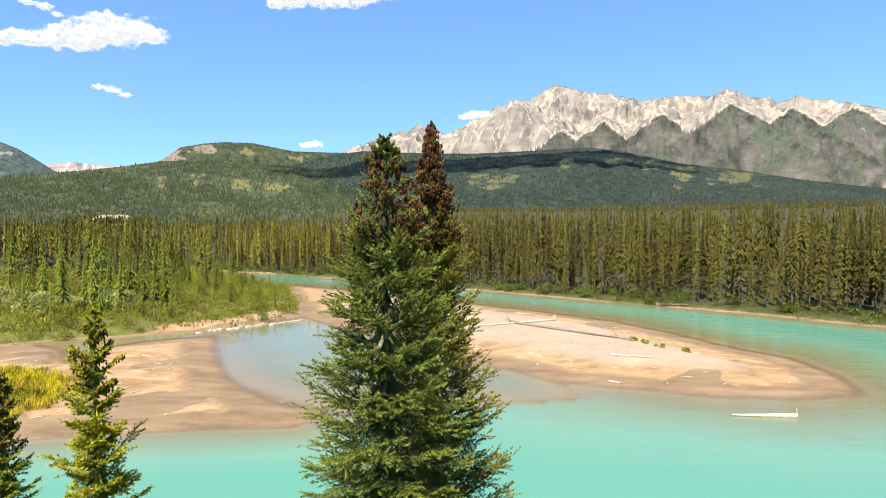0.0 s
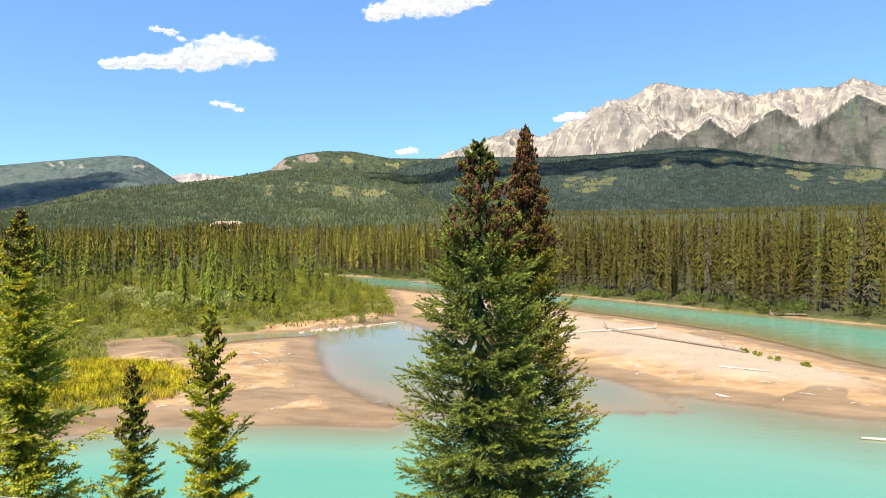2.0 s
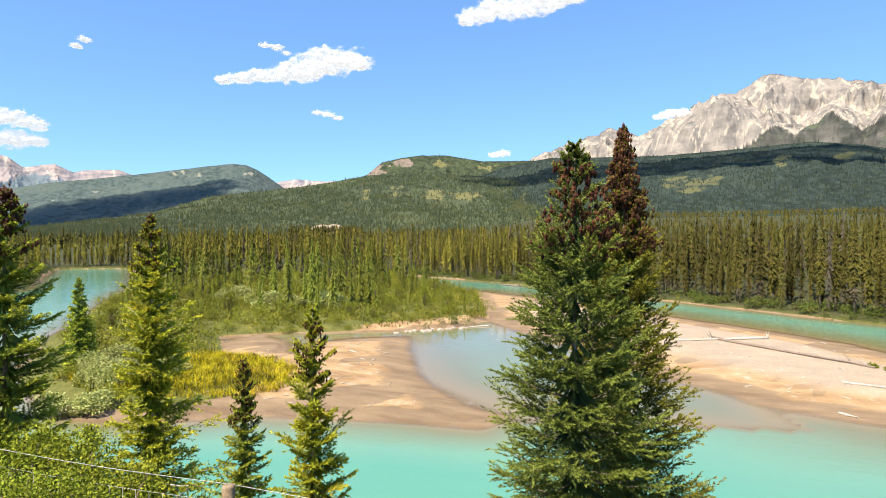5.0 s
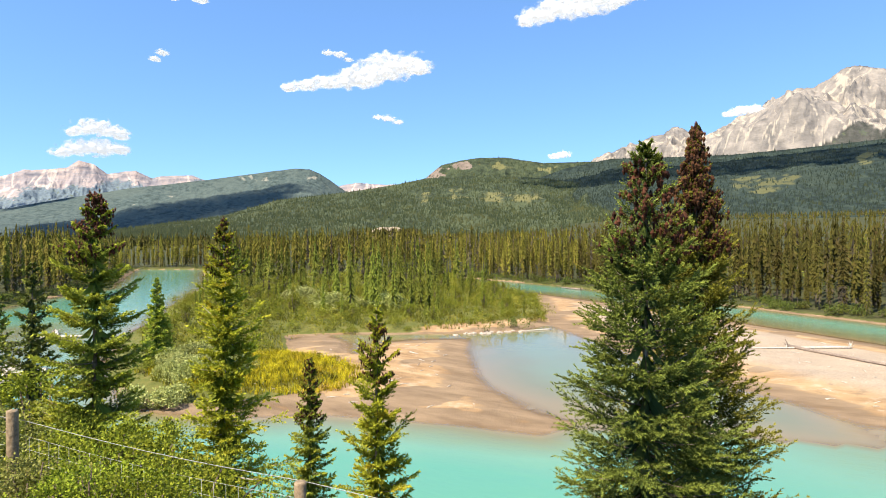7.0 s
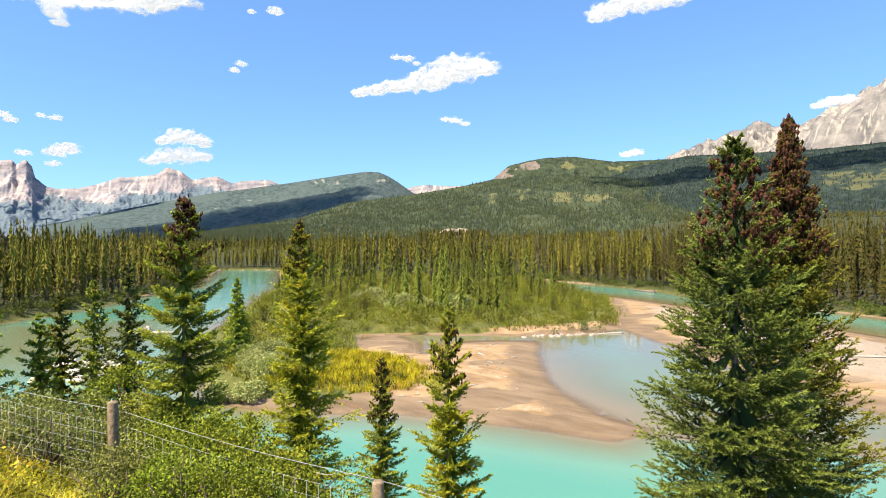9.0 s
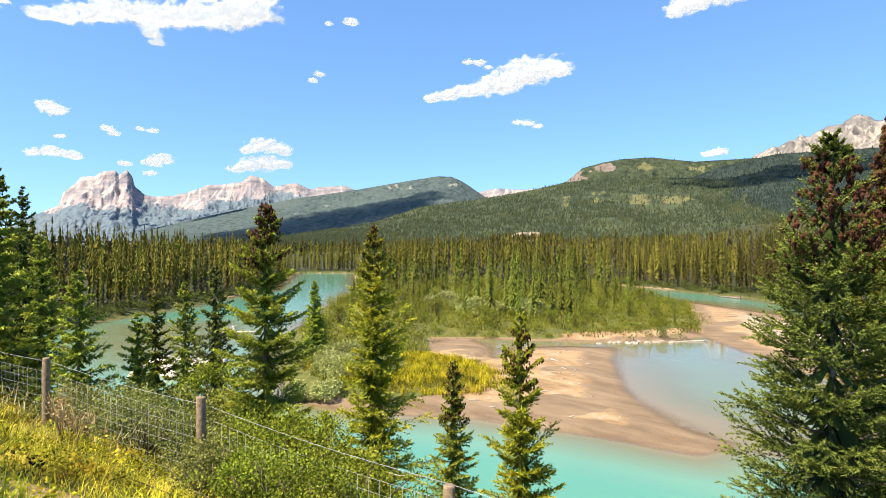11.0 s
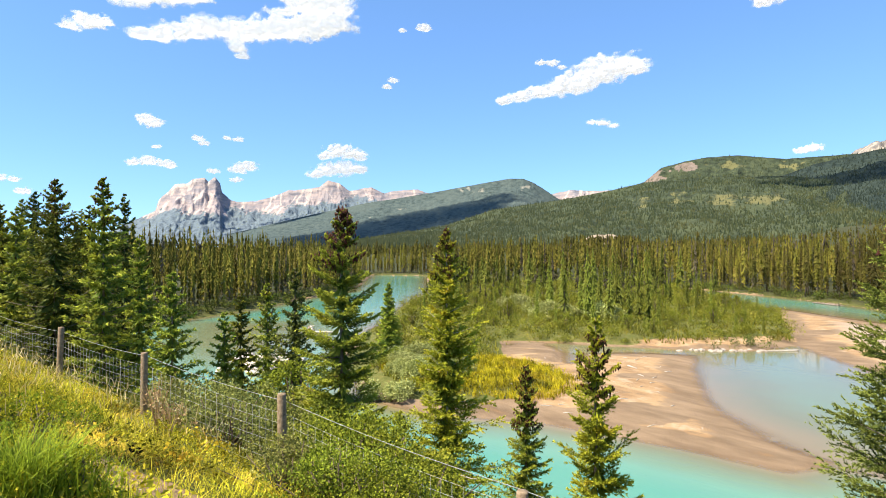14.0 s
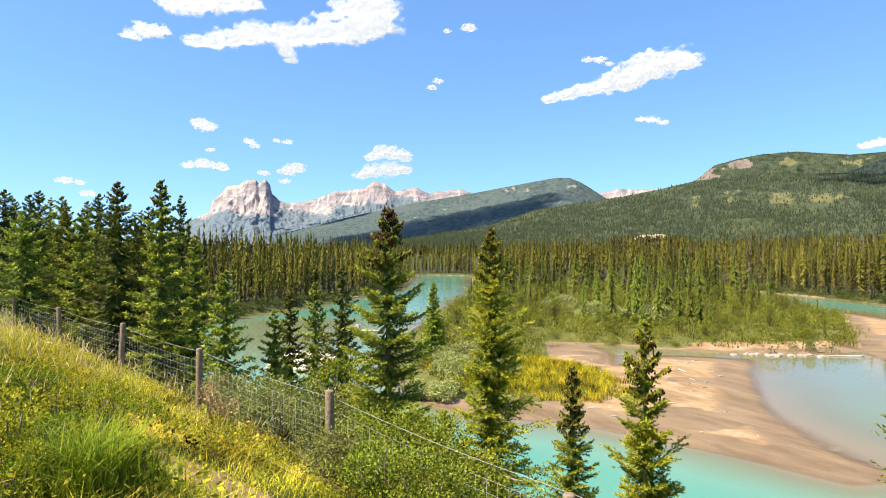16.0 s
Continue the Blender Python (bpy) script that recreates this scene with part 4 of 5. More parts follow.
    tri, young = forest_tree(rng, 16.0, rng.uniform(0.7, 1.05), rng.uniform(0.04, 0.15), 44, 9)
    crown = child("crown", tri_mesh("crown", tri, FOREST_WEST_LIT, young), tree)
    attribute(crown.data, "dead", withered(rng, tri, 16.0))
    z = np.linspace(0, 16.0, 6)
    child("trunk", tube_mesh("trunk", [tube(np.column_stack([0 * z, 0 * z, z]), 0.17 * (1 - z / 16.0) + 0.02, 5)], BARK), tree)
    tagged(tree, "tall conifer in brightened sunlit olive in the western riverside forest", "conifer", "riverside conifers")
    WEST_TREES.append(tree)
SPIT_TREES = []
for k in range(4):
    rng = np.random.default_rng(330 + k)
    tree = new("young_spruce")
    tri, young = tiers(rng, 12.0, lambda q: 1.5 * (0.02 + q ** 0.85), 0.03, 26, 9)
    child("crown", tri_mesh("crown", tri, FOREST_LIGHT, young), tree)
    z = np.linspace(0, 12.0, 6)
    child("trunk", tube_mesh("trunk", [tube(np.column_stack([0 * z, 0 * z, z]), 0.14 * (1 - z / 12.0) + 0.02, 5)], BARK), tree)
    tagged(tree, "light green young spruce among the willows of the spit", "conifer", "spit conifers")
    SPIT_TREES.append(tree)



def scatter(rng, count, az0, az1, r0, r1):
    az, r = rng.uniform(az0, az1, count), np.sqrt(rng.uniform(r0 ** 2, r1 ** 2, count))
    a = np.radians(az)
    return -np.sin(a) * r, np.cos(a) * r


def spaced(x, y, keep, gap):
    """Indices of places at least gap apart, a few hundred at most."""
    cells, out = {}, []
    for i in np.nonzero(keep)[0]:
        c = (int(x[i] // gap), int(y[i] // gap))
        if any(math.hypot(x[i] - x[j], y[i] - y[j]) < gap for dx in (-1, 0, 1) for dy in (-1, 0, 1) for j in cells.get((c[0] + dx, c[1] + dy), ())):
            continue
        cells.setdefault(c, []).append(i)
        out.append(i)
    return np.array(out, int)


def plant(templates, x, y, rng, low, high, sink=0.1):
    z = lie(x, y)
    for i in range(len(x)):
        sc = rng.uniform(low, high)
        wide = sc * rng.uniform(0.85, 1.25)
        m = Matrix.Translation((x[i], y[i], z[i] - sink)) @ Matrix.Rotation(rng.uniform(0, 6.28), 4, "Z") @ Matrix.Diagonal((wide, wide, sc, 1))
        copy_thing(templates[int(rng.integers(len(templates)))], m)


def stand(name, label, templates, x, y, h, rng, material, wide=1.0):
    """Many trees in one mesh: copies of small crowns at the places given."""
    z = lie(x, y)
    pieces, tones, dead, tips = [], [], [], []
    for i in range(len(x)):
        t = templates[int(rng.integers(len(templates)))]
        a, w = rng.uniform(0, 6.28), h[i] * wide * rng.uniform(0.75, 1.3)
        c, s = math.cos(a) * w, math.sin(a) * w
        gone = rng.random() < 0.07
        if gone:
            t = t[rng.random(len(t)) < 0.55]
        pieces.append(t @ np.array([[c, s, 0], [-s, c, 0], [0, 0, h[i]]]) + [x[i], y[i], z[i]])
        tones.append(np.full(len(t) * 3, rng.uniform(-0.5, 0.35)))
        dead.append(np.full(len(t) * 3, 0.85) if gone else withered(rng, t, 1.0) * (h[i] > 9))
        tips.append(np.tile([0.0, 0.25, 0.55], len(t)))
    me = tri_mesh(name, np.concatenate(pieces), material, np.concatenate(tips))
    attribute(me, "tone", np.concatenate(tones))
    attribute(me, "dead", np.concatenate(dead))
    tagged(new(name, me), label, "forest", kind="stuff")


rng = np.random.default_rng(7)
x, y = scatter(rng, 26000, -48, 100, 60, 330)
dn, dw, ds = inside_distance(x, y, NORTH), inside_distance(x, y, WEST), inside_distance(x, y, SPIT)
off_spit = ds < -1
front = spaced(x, y, (dn > 2.8) & (dn < 12) & off_spit & (x > -70), 2.0)[:140]
plant(TREES, x[front], y[front], rng, 0.50, 1.12)
westf = spaced(x, y, (dw > 5) & (dw < 15) & (y > -20), 2.6)[:60]
plant(WEST_TREES, x[westf], y[westf], rng, 0.75, 1.08)
far_of = np.hypot(x, y)
spit_t = spaced(x, y, (ds > 5) & (far_of > 94), 3.4)
spit_t = spit_t[np.argsort(far_of[spit_t] + rng.uniform(0, 60, len(spit_t)))][:80]
sa = np.degrees(np.arctan2(-x, y))
tall = step(23, 26, sa) * step(39, 34, sa) * step(92, 100, far_of)
hs = np.maximum(np.clip((far_of[spit_t] - 85) / 80, 0.25, 0.95), 0.92 * tall[spit_t])
z = lie(x[spit_t], y[spit_t])
for i, k in enumerate(spit_t):
    sc = hs[i] * rng.uniform(0.7, 1.05)
    copy_thing(SPIT_TREES[int(rng.integers(4))], Matrix.Translation((x[k], y[k], z[i] - 0.1)) @ Matrix.Rotation(rng.uniform(0, 6.28), 4, "Z") @ Matrix.Diagonal((sc, sc, sc * 1.1, 1)))
for t in TREES + WEST_TREES + SPIT_TREES:      # the patterns themselves stand at the back of the wood
    bx, by = bearing(rng.uniform(-20, 10), rng.uniform(190, 230)).xy
    t.location = (bx, by, float(lie(bx, by)) - 0.1)

unit_mid = [forest_tree(np.random.default_rng(400 + k), 16.0, 0.9, 0.25, 13, 5)[0] / 16.0 for k in range(6)]
unit_far = [forest_tree(np.random.default_rng(420 + k), 16.0, 1.6, 0.35, 5, 5)[0] / 16.0 for k in range(6)]
fill = spaced(x, y, ((dn > 3.2) & (dn < 17) & off_spit) | ((dw > 3.5) & (dw < 17)), 1.2)
fill = fill[~np.isin(fill, np.concatenate([front, westf]))][:1700]
unit_front = [forest_tree(np.random.default_rng(440 + k), 16.0, 0.72, 0.06, 22, 6)[0] / 16.0 for k in range(8)]
# trees on this side take the brighter needles that stand for stronger sun
lit_side = (dw > 0) | (x < -34)
wf, nf = fill[lit_side[fill]], fill[~lit_side[fill]]
stand("forest_edge", "crowded conifers at the edge of the riverside forest", unit_front, x[nf], y[nf], rng.uniform(8, 17, len(nf)), rng, FOREST)
stand("west_forest_edge", "crowded conifers in brightened sunlit olive at the edge of the western forest", unit_front, x[wf], y[wf], rng.uniform(8, 17, len(wf)), rng, FOREST_WEST_LIT)
sp = spaced(x, y, (ds > 4) & (far_of > 112), 2.6)
sp = sp[~np.isin(sp, spit_t)][:150]
unit_wide = [tiers(np.random.default_rng(460 + k), 16.0, lambda q: 1.9 * (0.02 + q ** 0.85), 0.03, 18, 7)[0] / 16.0 for k in range(5)]
stand("spit_conifers", "light green young conifers crowded on the wooded spit", unit_wide, x[sp], y[sp], np.clip((far_of[sp] - 85) / 7.0, 3, 14) * rng.uniform(0.6, 1.05, len(sp)), rng, FOREST_LIGHT)
mid = spaced(x, y, (((dn > 15) & (dn < 70) & off_spit) | ((dw > 14) & (dw < 60)) | ((ds > 8) & (far_of > 205))), 2.5)[:2000]
wm, nm = mid[lit_side[mid]], mid[~lit_side[mid]]
stand("forest_stand", "dense riverside spruce and pine forest", unit_mid, x[nm], y[nm], rng.uniform(12.5, 18.5, len(nm)), rng, FOREST)
stand("west_forest_stand", "dense spruce and pine forest west of the river in brightened sunlit olive", unit_mid, x[wm], y[wm], rng.uniform(12.5, 18.5, len(wm)), rng, FOREST_WEST_LIT)
xf, yf = scatter(rng, 13000, -50, 102, 230, 1750)
ok = (inside_distance(xf, yf, NORTH) > 40) | (inside_distance(xf, yf, WEST) > 40)
fa, fr = np.degrees(np.arctan2(-xf, yf)), np.hypot(xf, yf)
ok &= ~((fa > 27.4) & (fa < 32.2) & (fr > 560) & (fr < 1010))
sel = np.nonzero(ok)[0][:6500]
stand("distant_forest", "continuous conifer forest across the valley floor", unit_far, xf[sel], yf[sel], rng.uniform(13, 19, len(sel)), rng, FOREST, 1.2)


def hill_trees(name, front, bare, count, seed, material=FOREST_HAZY):
    """Single conifers that stand out on a hillside."""
    rng = np.random.default_rng(seed)
    c, r, _ = front.shape
    i, j = rng.integers(0, c, count), rng.integers(0, r - 6, count)
    keep = rng.random(count) > np.clip(bare[i, j] * 1.3, 0, 0.80)
    i, j = i[keep], j[keep]
    jit = rng.random((len(i), 1))
    i2 = np.minimum(i + 1, c - 1)
    p = front[i, j] * (1 - jit) + front[i2, j] * jit
    p = p + (front[i, np.minimum(j + 1, r - 1)] - front[i, j]) * rng.random((len(i), 1))
    h = rng.uniform(4.5, 10, len(i)) * (1 + 0.5 * (rng.random(len(i)) < 0.06))
    w = h * rng.uniform(0.18, 0.28, len(i))
    th = np.arange(4) * 1.5708
    ring = np.stack([np.cos(th), np.sin(th), 0 * th], 1)
    base = p[:, None] + ring[None] * w[:, None, None] - [0, 0, 1.0]
    tip = p + np.stack([0 * h, 0 * h, h], 1)
    tri = np.stack([np.stack([base[:, k], base[:, (k + 1) % 4], tip], 1) for k in range(4)], 1).reshape(-1, 3, 3)
    v = np.concatenate([base, tip[:, None]], 1).reshape(-1, 3)
    f = (np.array([(k, (k + 1) % 4, 4) for k in range(4)])[None] + 5 * np.arange(len(p))[:, None, None]).reshape(-1, 3)
    tagged(new(name, mesh_of(name, v, f, material)), "conifers scattered over a forested hillside", "trees", kind="stuff")


hill_trees("ridge_conifers", spur_front, spur_open, 24000, 61, FOREST_RIDGE_HAZY)
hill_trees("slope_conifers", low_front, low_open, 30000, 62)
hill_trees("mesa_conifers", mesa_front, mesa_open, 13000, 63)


# ---- shrubs ----
def leaves(rng, count, spread, height, size, lumps=9, up=0.0, tight=1.0):
    """Leaf triangles on the outside of a lumpy bush."""
    c = rng.normal(0, 0.42, (lumps, 3)) * [spread, spread, 0]
    c[:, 2] = height * rng.uniform(0.3, 0.78, lumps) * (1 - 0.35 * np.hypot(c[:, 0], c[:, 1]) / spread)
    rad = rng.uniform(0.25, 0.45, lumps) * min(spread, height) * 1.1 * tight
    b = rng.integers(0, lumps, count)
    d = unit(rng.normal(0, 1, (count, 3)))
    p = c[b] + d * (rad[b] * rng.uniform(0.35, 1.05, count) ** 0.6)[:, None]
    p[:, 2] = np.maximum(p[:, 2], 0.03 * height + 0.02)
    nd = unit(d + rng.normal(0, 0.7, (count, 3)) + [0, 0, up])
    w = unit(np.cross(nd, rng.normal(0, 1, (count, 3))))
    s = size * rng.uniform(0.6, 1.3, count)[:, None]
    quad = np.stack([p, p + nd * s * 0.5 + w * s * 0.32, p + nd * s, p + nd * s * 0.5 - w * s * 0.32], 1)
    stems = []
    for k in range(lumps):
        t = np.linspace(0, 1, 3)[:, None]
        stems.append(tube(c[k] * t * [0.9, 0.9, 1] + np.array([0.08, 0.05, 0]) * (k % 3 - 1) * spread, 0.02 * height * (1 - 0.7 * t[:, 0]) * 0.6 + 0.004, 3))
    return quad, stems


def shrub(rng, count, spread, height, size, material, label, group, at=None, lumps=9, up=0.0, name="shrub", tight=1.0):
    quad, stems = leaves(rng, count, spread, height, size, lumps, up, tight)
    thing = new(name)
    if at is not None:
        thing.location = (at[0], at[1], float(lie(*at)) - 0.05)
    child("foliage", mesh_of("foliage", quad.reshape(-1, 3), np.arange(len(quad) * 4).reshape(-1, 4), material), thing)
    tagged(child("stem", tube_mesh("stem", stems, TWIG), thing), kind="stuff")
    return tagged(thing, label, "shrub", group)


rng = np.random.default_rng(77)
BANK = [shrub(rng, 700, 1.6, 1.5, 0.17, LEAF_BANK, "dense green shrub at the foot of the far forest", "far bank shrubs", name="bank_shrub") for _ in range(4)]
GREEN = [shrub(rng, 1300, 1.5, 1.6, 0.115, LEAF_PEN, "rounded green willow shrub on the wooded spit", "spit shrubs") for _ in range(5)]
SILVER = [shrub(rng, 4200, 1.4, 1.5, 0.12, LEAF_GREY, "silvery grey-green willow shrub on the spit", "silver shrubs", name="silver_shrub") for _ in range(2)]
SAPLING = [shrub(rng, 1000, 1.0, 3.6, 0.14, LEAF_PEN, "slim light green poplar sapling on the spit", "spit saplings", lumps=14, up=0.5, name="sapling") for _ in range(3)]
x, y = scatter(rng, 9000, 8, 52, 40, 190)
ds, rr = inside_distance(x, y, SPIT), np.hypot(x, y)
low_s = spaced(x, y, (ds > 1.2) & (rr > 50) & (rr < 150) & (inside_distance(x, y, [(-47, 38), (-38, 34.5), (-29, 37), (-26, 43.5), (-33, 53), (-44, 54)]) < 0), 3.2)[:260]
plant(GREEN, x[low_s], y[low_s], rng, 0.45, 1.1)
sap = spaced(x, y, (ds > 5) & (rr > 88) & (rr < 175), 4.6)[:130]
plant(SAPLING, x[sap], y[sap], rng, 0.5, 1.35)
for cx, cy, n in ((-57, 86, 6), (-51, 88, 4), (-42, 36, 5), (-47, 41, 6), (-70, 92, 4)):
    plant(SILVER, cx + rng.normal(0, 2.4, n), cy + rng.normal(0, 2.0, n), rng, *((1.6, 2.3) if cy > 60 else (1.0, 1.6)))
x, y = scatter(rng, 9000, -46, 90, 60, 240)
dn, dw, ds = inside_distance(x, y, NORTH), inside_distance(x, y, WEST), inside_distance(x, y, SPIT)
edge = spaced(x, y, (((dn > 0.6) & (dn < 6.0) & (ds < -1)) | ((dw > 0.8) & (dw < 6) & (y > -5))), 1.9)[:290]
plant(BANK, x[edge], y[edge], rng, 0.6, 1.5)
for k, t in enumerate(GREEN + SILVER + SAPLING + BANK):
    bx, by = -60 - 4 * k, 105 + 3 * k
    t.location = (bx, by, float(lie(bx, by)) - 0.05)

def thicket(name, label, places, material, low, high, size, per=62):
    """Crowded low bushes, too many to count, in one mesh."""
    rng = np.random.default_rng(78)
    x, y = places
    z = lie(x, y)
    pats = [leaves(np.random.default_rng(600 + k), per, 1.0, 1.0, size, 5)[0][:, :3] for k in range(6)]
    quads, tones = [], []
    for i in range(len(x)):
        q = pats[int(rng.integers(6))]
        a, h = rng.uniform(0, 6.28), rng.uniform(low, high)
        w = h * rng.uniform(0.7, 1.1)
        c, s = math.cos(a) * w, math.sin(a) * w
        quads.append(q @ np.array([[c, s, 0], [-s, c, 0], [0, 0, h]]) + [x[i], y[i], z[i] - 0.05])
        tones.append(np.full(len(q) * 3, rng.uniform(-0.5, 0.35)))
    q = np.concatenate(quads)
    me = tri_mesh(name, q, material)
    attribute(me, "tone", np.concatenate(tones))
    tagged(new(name, me), label, "shrubs", kind="stuff")


rng = np.random.default_rng(79)
x, y = scatter(rng, 9000, 6, 52, 60, 215)
keep = (inside_distance(x, y, SPIT) > 0.3) & (lie(x, y) > 0.12) & (np.hypot(x, y) > 56) & ((x < -46) | (y > 56))
thicket("spit_thicket", "mixed yellow-green willow thicket covering the spit", (x[keep][:1300], y[keep][:1300]), LEAF_PEN, 0.6, 2.6, 0.13, 210)
x, y = scatter(rng, 14000, -46, 90, 60, 330)
dn, dw, ds = inside_distance(x, y, NORTH), inside_distance(x, y, WEST), inside_distance(x, y, SPIT)
keep = ((dn > 0.1) & (dn < 6) & (ds < -1)) | ((dw > 0.1) & (dw < 6) & (y > -5))
thicket("bank_thicket", "low green willow thicket along the far banks", (x[keep][:1500], y[keep][:1500]), LEAF_BANK, 0.7, 2.2, 0.2, 90)
x, y = scatter(rng, 4000, -46, 70, 110, 330)
dn, ds = inside_distance(x, y, NORTH), inside_distance(x, y, SPIT)
keep = (dn > 18) & (dn < 110) & (ds < -1)
thicket("aspen_grove", "pale green broadleaf crowns among the conifers", (x[keep][:90], y[keep][:90]), FOREST_LIGHT, 11, 16, 0.07, 380)

# leafy bushes along the fence
for k, (az, d, h, w, n) in enumerate([(66, 11.5, 1.7, 1.4, 4200), (60, 11.0, 1.9, 1.3, 4600), (54, 9.8, 2.7, 1.5, 8000), (49, 9.2, 2.4, 1.3, 6500), (57, 13.0, 2.3, 1.5, 4200),
                                      (70, 13.5, 1.6, 1.5, 3200), (63.5, 14.5, 2.2, 1.6, 3400), (45, 10.2, 1.6, 1.0, 3200), (59.6, 14.0, 4.4, 1.1, 5600), (68, 17.0, 2.2, 1.8, 3000), (60.5, 7.7, 1.1, 0.8, 2200), (55.5, 7.1, 1.2, 0.8, 2800), (51, 6.7, 1.3, 0.8, 3000), (46.5, 6.6, 1.0, 0.7, 2000)]):
    olive = k in (0, 1, 5, 6, 9, 10)
    shrub(np.random.default_rng(500 + k), int(n * 2.6), w, h, 0.034 if d < 8 else 0.044 if d < 12 else 0.062, LEAF_OLIVE if olive else LEAF,
          "thin grey-olive willow bush growing through the wire fence" if olive else "leafy green bush growing beside the wire fence", "fence bushes",
          tuple(bearing(az, d))[:2], 34, name="bush", tight=0.55 if olive else 0.62)


# ---- grass ----
def blades(rng, x, y, height, width, lean=0.45):
    z = lie(x, y)
    n = len(x)
    th = rng.uniform(0, 6.28, n)
    d = np.stack([np.cos(th), np.sin(th), 0 * th], 1)
    w = np.stack([-np.sin(th), np.cos(th), 0 * th], 1) * width * 0.5
    p = np.stack([x, y, z - 0.02], 1)
    h = (height * rng.uniform(0.5, 1.25, n))[:, None]
    mid = p + d * h * lean * 0.3 + [0, 0, 1] * h * 0.6
    tip = p + d * h * lean * rng.uniform(0.4, 1.6, (n, 1)) + [0, 0, 1] * h
    return np.concatenate([np.stack([p - w, p + w, mid + w * 0.8], 1), np.stack([p - w, mid + w * 0.8, mid - w * 0.8], 1), np.stack([mid - w * 0.8, mid + w * 0.8, tip], 1)])


def field(rng, count, s0, s1, u0, u1, clump=0.0):
    s, u = rng.uniform(s0, s1, count), rng.uniform(u0, u1, count)
    x, y = FX + s * FDX - u * FDY, FY + s * FDY + u * FDX
    if clump:
        keep = fbm(x * clump, y * clump, 9) > 0.42 + 0.2 * rng.random(count)
        x, y, s, u = x[keep], y[keep], s[keep], u[keep]
    worn = (np.abs(u - 1.25 - 0.45 * s) < 0.35 + 0.4 * rng.random(len(s))) & (s < 4) & (s > -2) & (rng.random(len(s)) < 0.88)
    return x[~worn], y[~worn]


def grass_patch(name, label, tri, material, patchy=0.0):
    me = tri_mesh(name, tri, material)
    if patchy:
        x, y = tri[:, 0, 0], tri[:, 0, 1]
        attribute(me, "tone", np.repeat(patchy * (fbm(x * 1.7, y * 1.7, 44, 4) - 0.55) * 3, 3))
    tagged(new(name, me), label, "grass", kind="stuff")


rng = np.random.default_rng(88)
x, y = field(rng, 62000, -4, 24, -0.8, 4.8)
grass_patch("bank_grass", "yellow-green dry summer grass on the bank", blades(rng, x, y, 0.20, 0.009, 1.1), GRASS, 0.9)
x, y = field(rng, 18000, 5.0, 26, 1.0, 5.0, 1.3)
grass_patch("tall_grass", "tall yellowing grass along the top of the bank", blades(rng, x, y, 0.55, 0.010, 0.8), GRASS, 0.7)
cx, cy = bearing(80.8, 4.7).xy
th, rr = rng.uniform(0, 6.28, 1500), np.abs(rng.normal(0, 0.24, 1500))
def weeds(rng, x, y, size, lift):
    n = len(x)
    p = np.stack([x, y, lie(x, y) + rng.uniform(0.02, lift, n)], 1)
    d = unit(rng.normal(0, 1, (n, 3)) * [1, 1, 0.5] + [0, 0, 0.35])
    w = unit(np.cross(d, rng.normal(0, 1, (n, 3))))
    s = size * rng.uniform(0.5, 1.4, n)[:, None]
    return np.concatenate([np.stack([p, p + d * s * 0.5 + w * s * 0.28, p + d * s], 1), np.stack([p, p + d * s, p + d * s * 0.5 - w * s * 0.28], 1)])


xw, yw = field(rng, 60000, -4, 24, -0.9, 4.8, 1.1)
grass_patch("bank_weeds", "low leafy yellow-green weeds among the grass", weeds(rng, xw, yw, 0.062, 0.28), WEED, 0.9)
grass_patch("green_grass_clump", "lush green grass clump on the bank", blades(rng, cx + rr * np.cos(th), cy + rr * np.sin(th), 0.46, 0.010, 0.8), GRASS_RICH, 0.8)
x, y = field(rng, 4600, 2.5, 26, 0.8, 5.0, 0.8)
z = lie(x, y)
p = np.stack([x, y, z + rng.uniform(0.4, 0.8, len(x))], 1)
d = unit(rng.normal(0, 0.35, (len(x), 3)) + [0, 0, 1])
far_h = np.clip(np.hypot(x, y)[:, None] / 14, 0.35, 1)
w = unit(np.cross(d, rng.normal(0, 1, (len(x), 3)))) * 0.008 * far_h
heads = np.concatenate([np.stack([p - w, p + w, p + d * 0.13 * far_h ** 0.5], 1), np.stack([p - w, p - d * 0.07, p + w], 1)])
grass_patch("grass_heads", "dry straw-coloured grass seed heads", heads, STRAW)

WEEDS = [shrub(np.random.default_rng(97 + k), 1100, 0.24, 0.75, 0.026, WEED if k else GRASS_RICH, "leafy green weed plant in the tall grass", "bank weeds", lumps=12, up=0.9, name="weed_plant") for k in range(3)]
rngw = np.random.default_rng(94)
aw, dw0 = rngw.uniform(77, 97, 64), rngw.uniform(4.4, 9.5, 64)
xw, yw = -np.sin(np.radians(aw)) * dw0, np.cos(np.radians(aw)) * dw0
plant(WEEDS, xw, yw, rngw, 0.55, 1.15, 0.03)
for k, t in enumerate(WEEDS):
    t.location = (-7.5 - 0.6 * k, 0.2, float(lie(-7.5 - 0.6 * k, 0.2)) - 0.03)

rngv = np.random.default_rng(98)
xv, yv = field(rngv, 22000, -16, 24, 4.6, 11.5, 0.5)
grass_patch("verge_grass", "short dry grass on the level ground above the bank", blades(rngv, xv, yv, 0.16, 0.012, 1.1), GRASS, 0.7)

DRY = foliage("dry_weed", (0.26, 0.16, 0.075), (0.58, 0.40, 0.20), None, 0.2, tone=0.0)
rngw = np.random.default_rng(95)
for wx0, wy0, wh in ((-10.5, 3.45, 1.05), (-10.9, 3.55, 0.9), (-10.2, 3.6, 0.8)):
    weed = new("dry_weed")
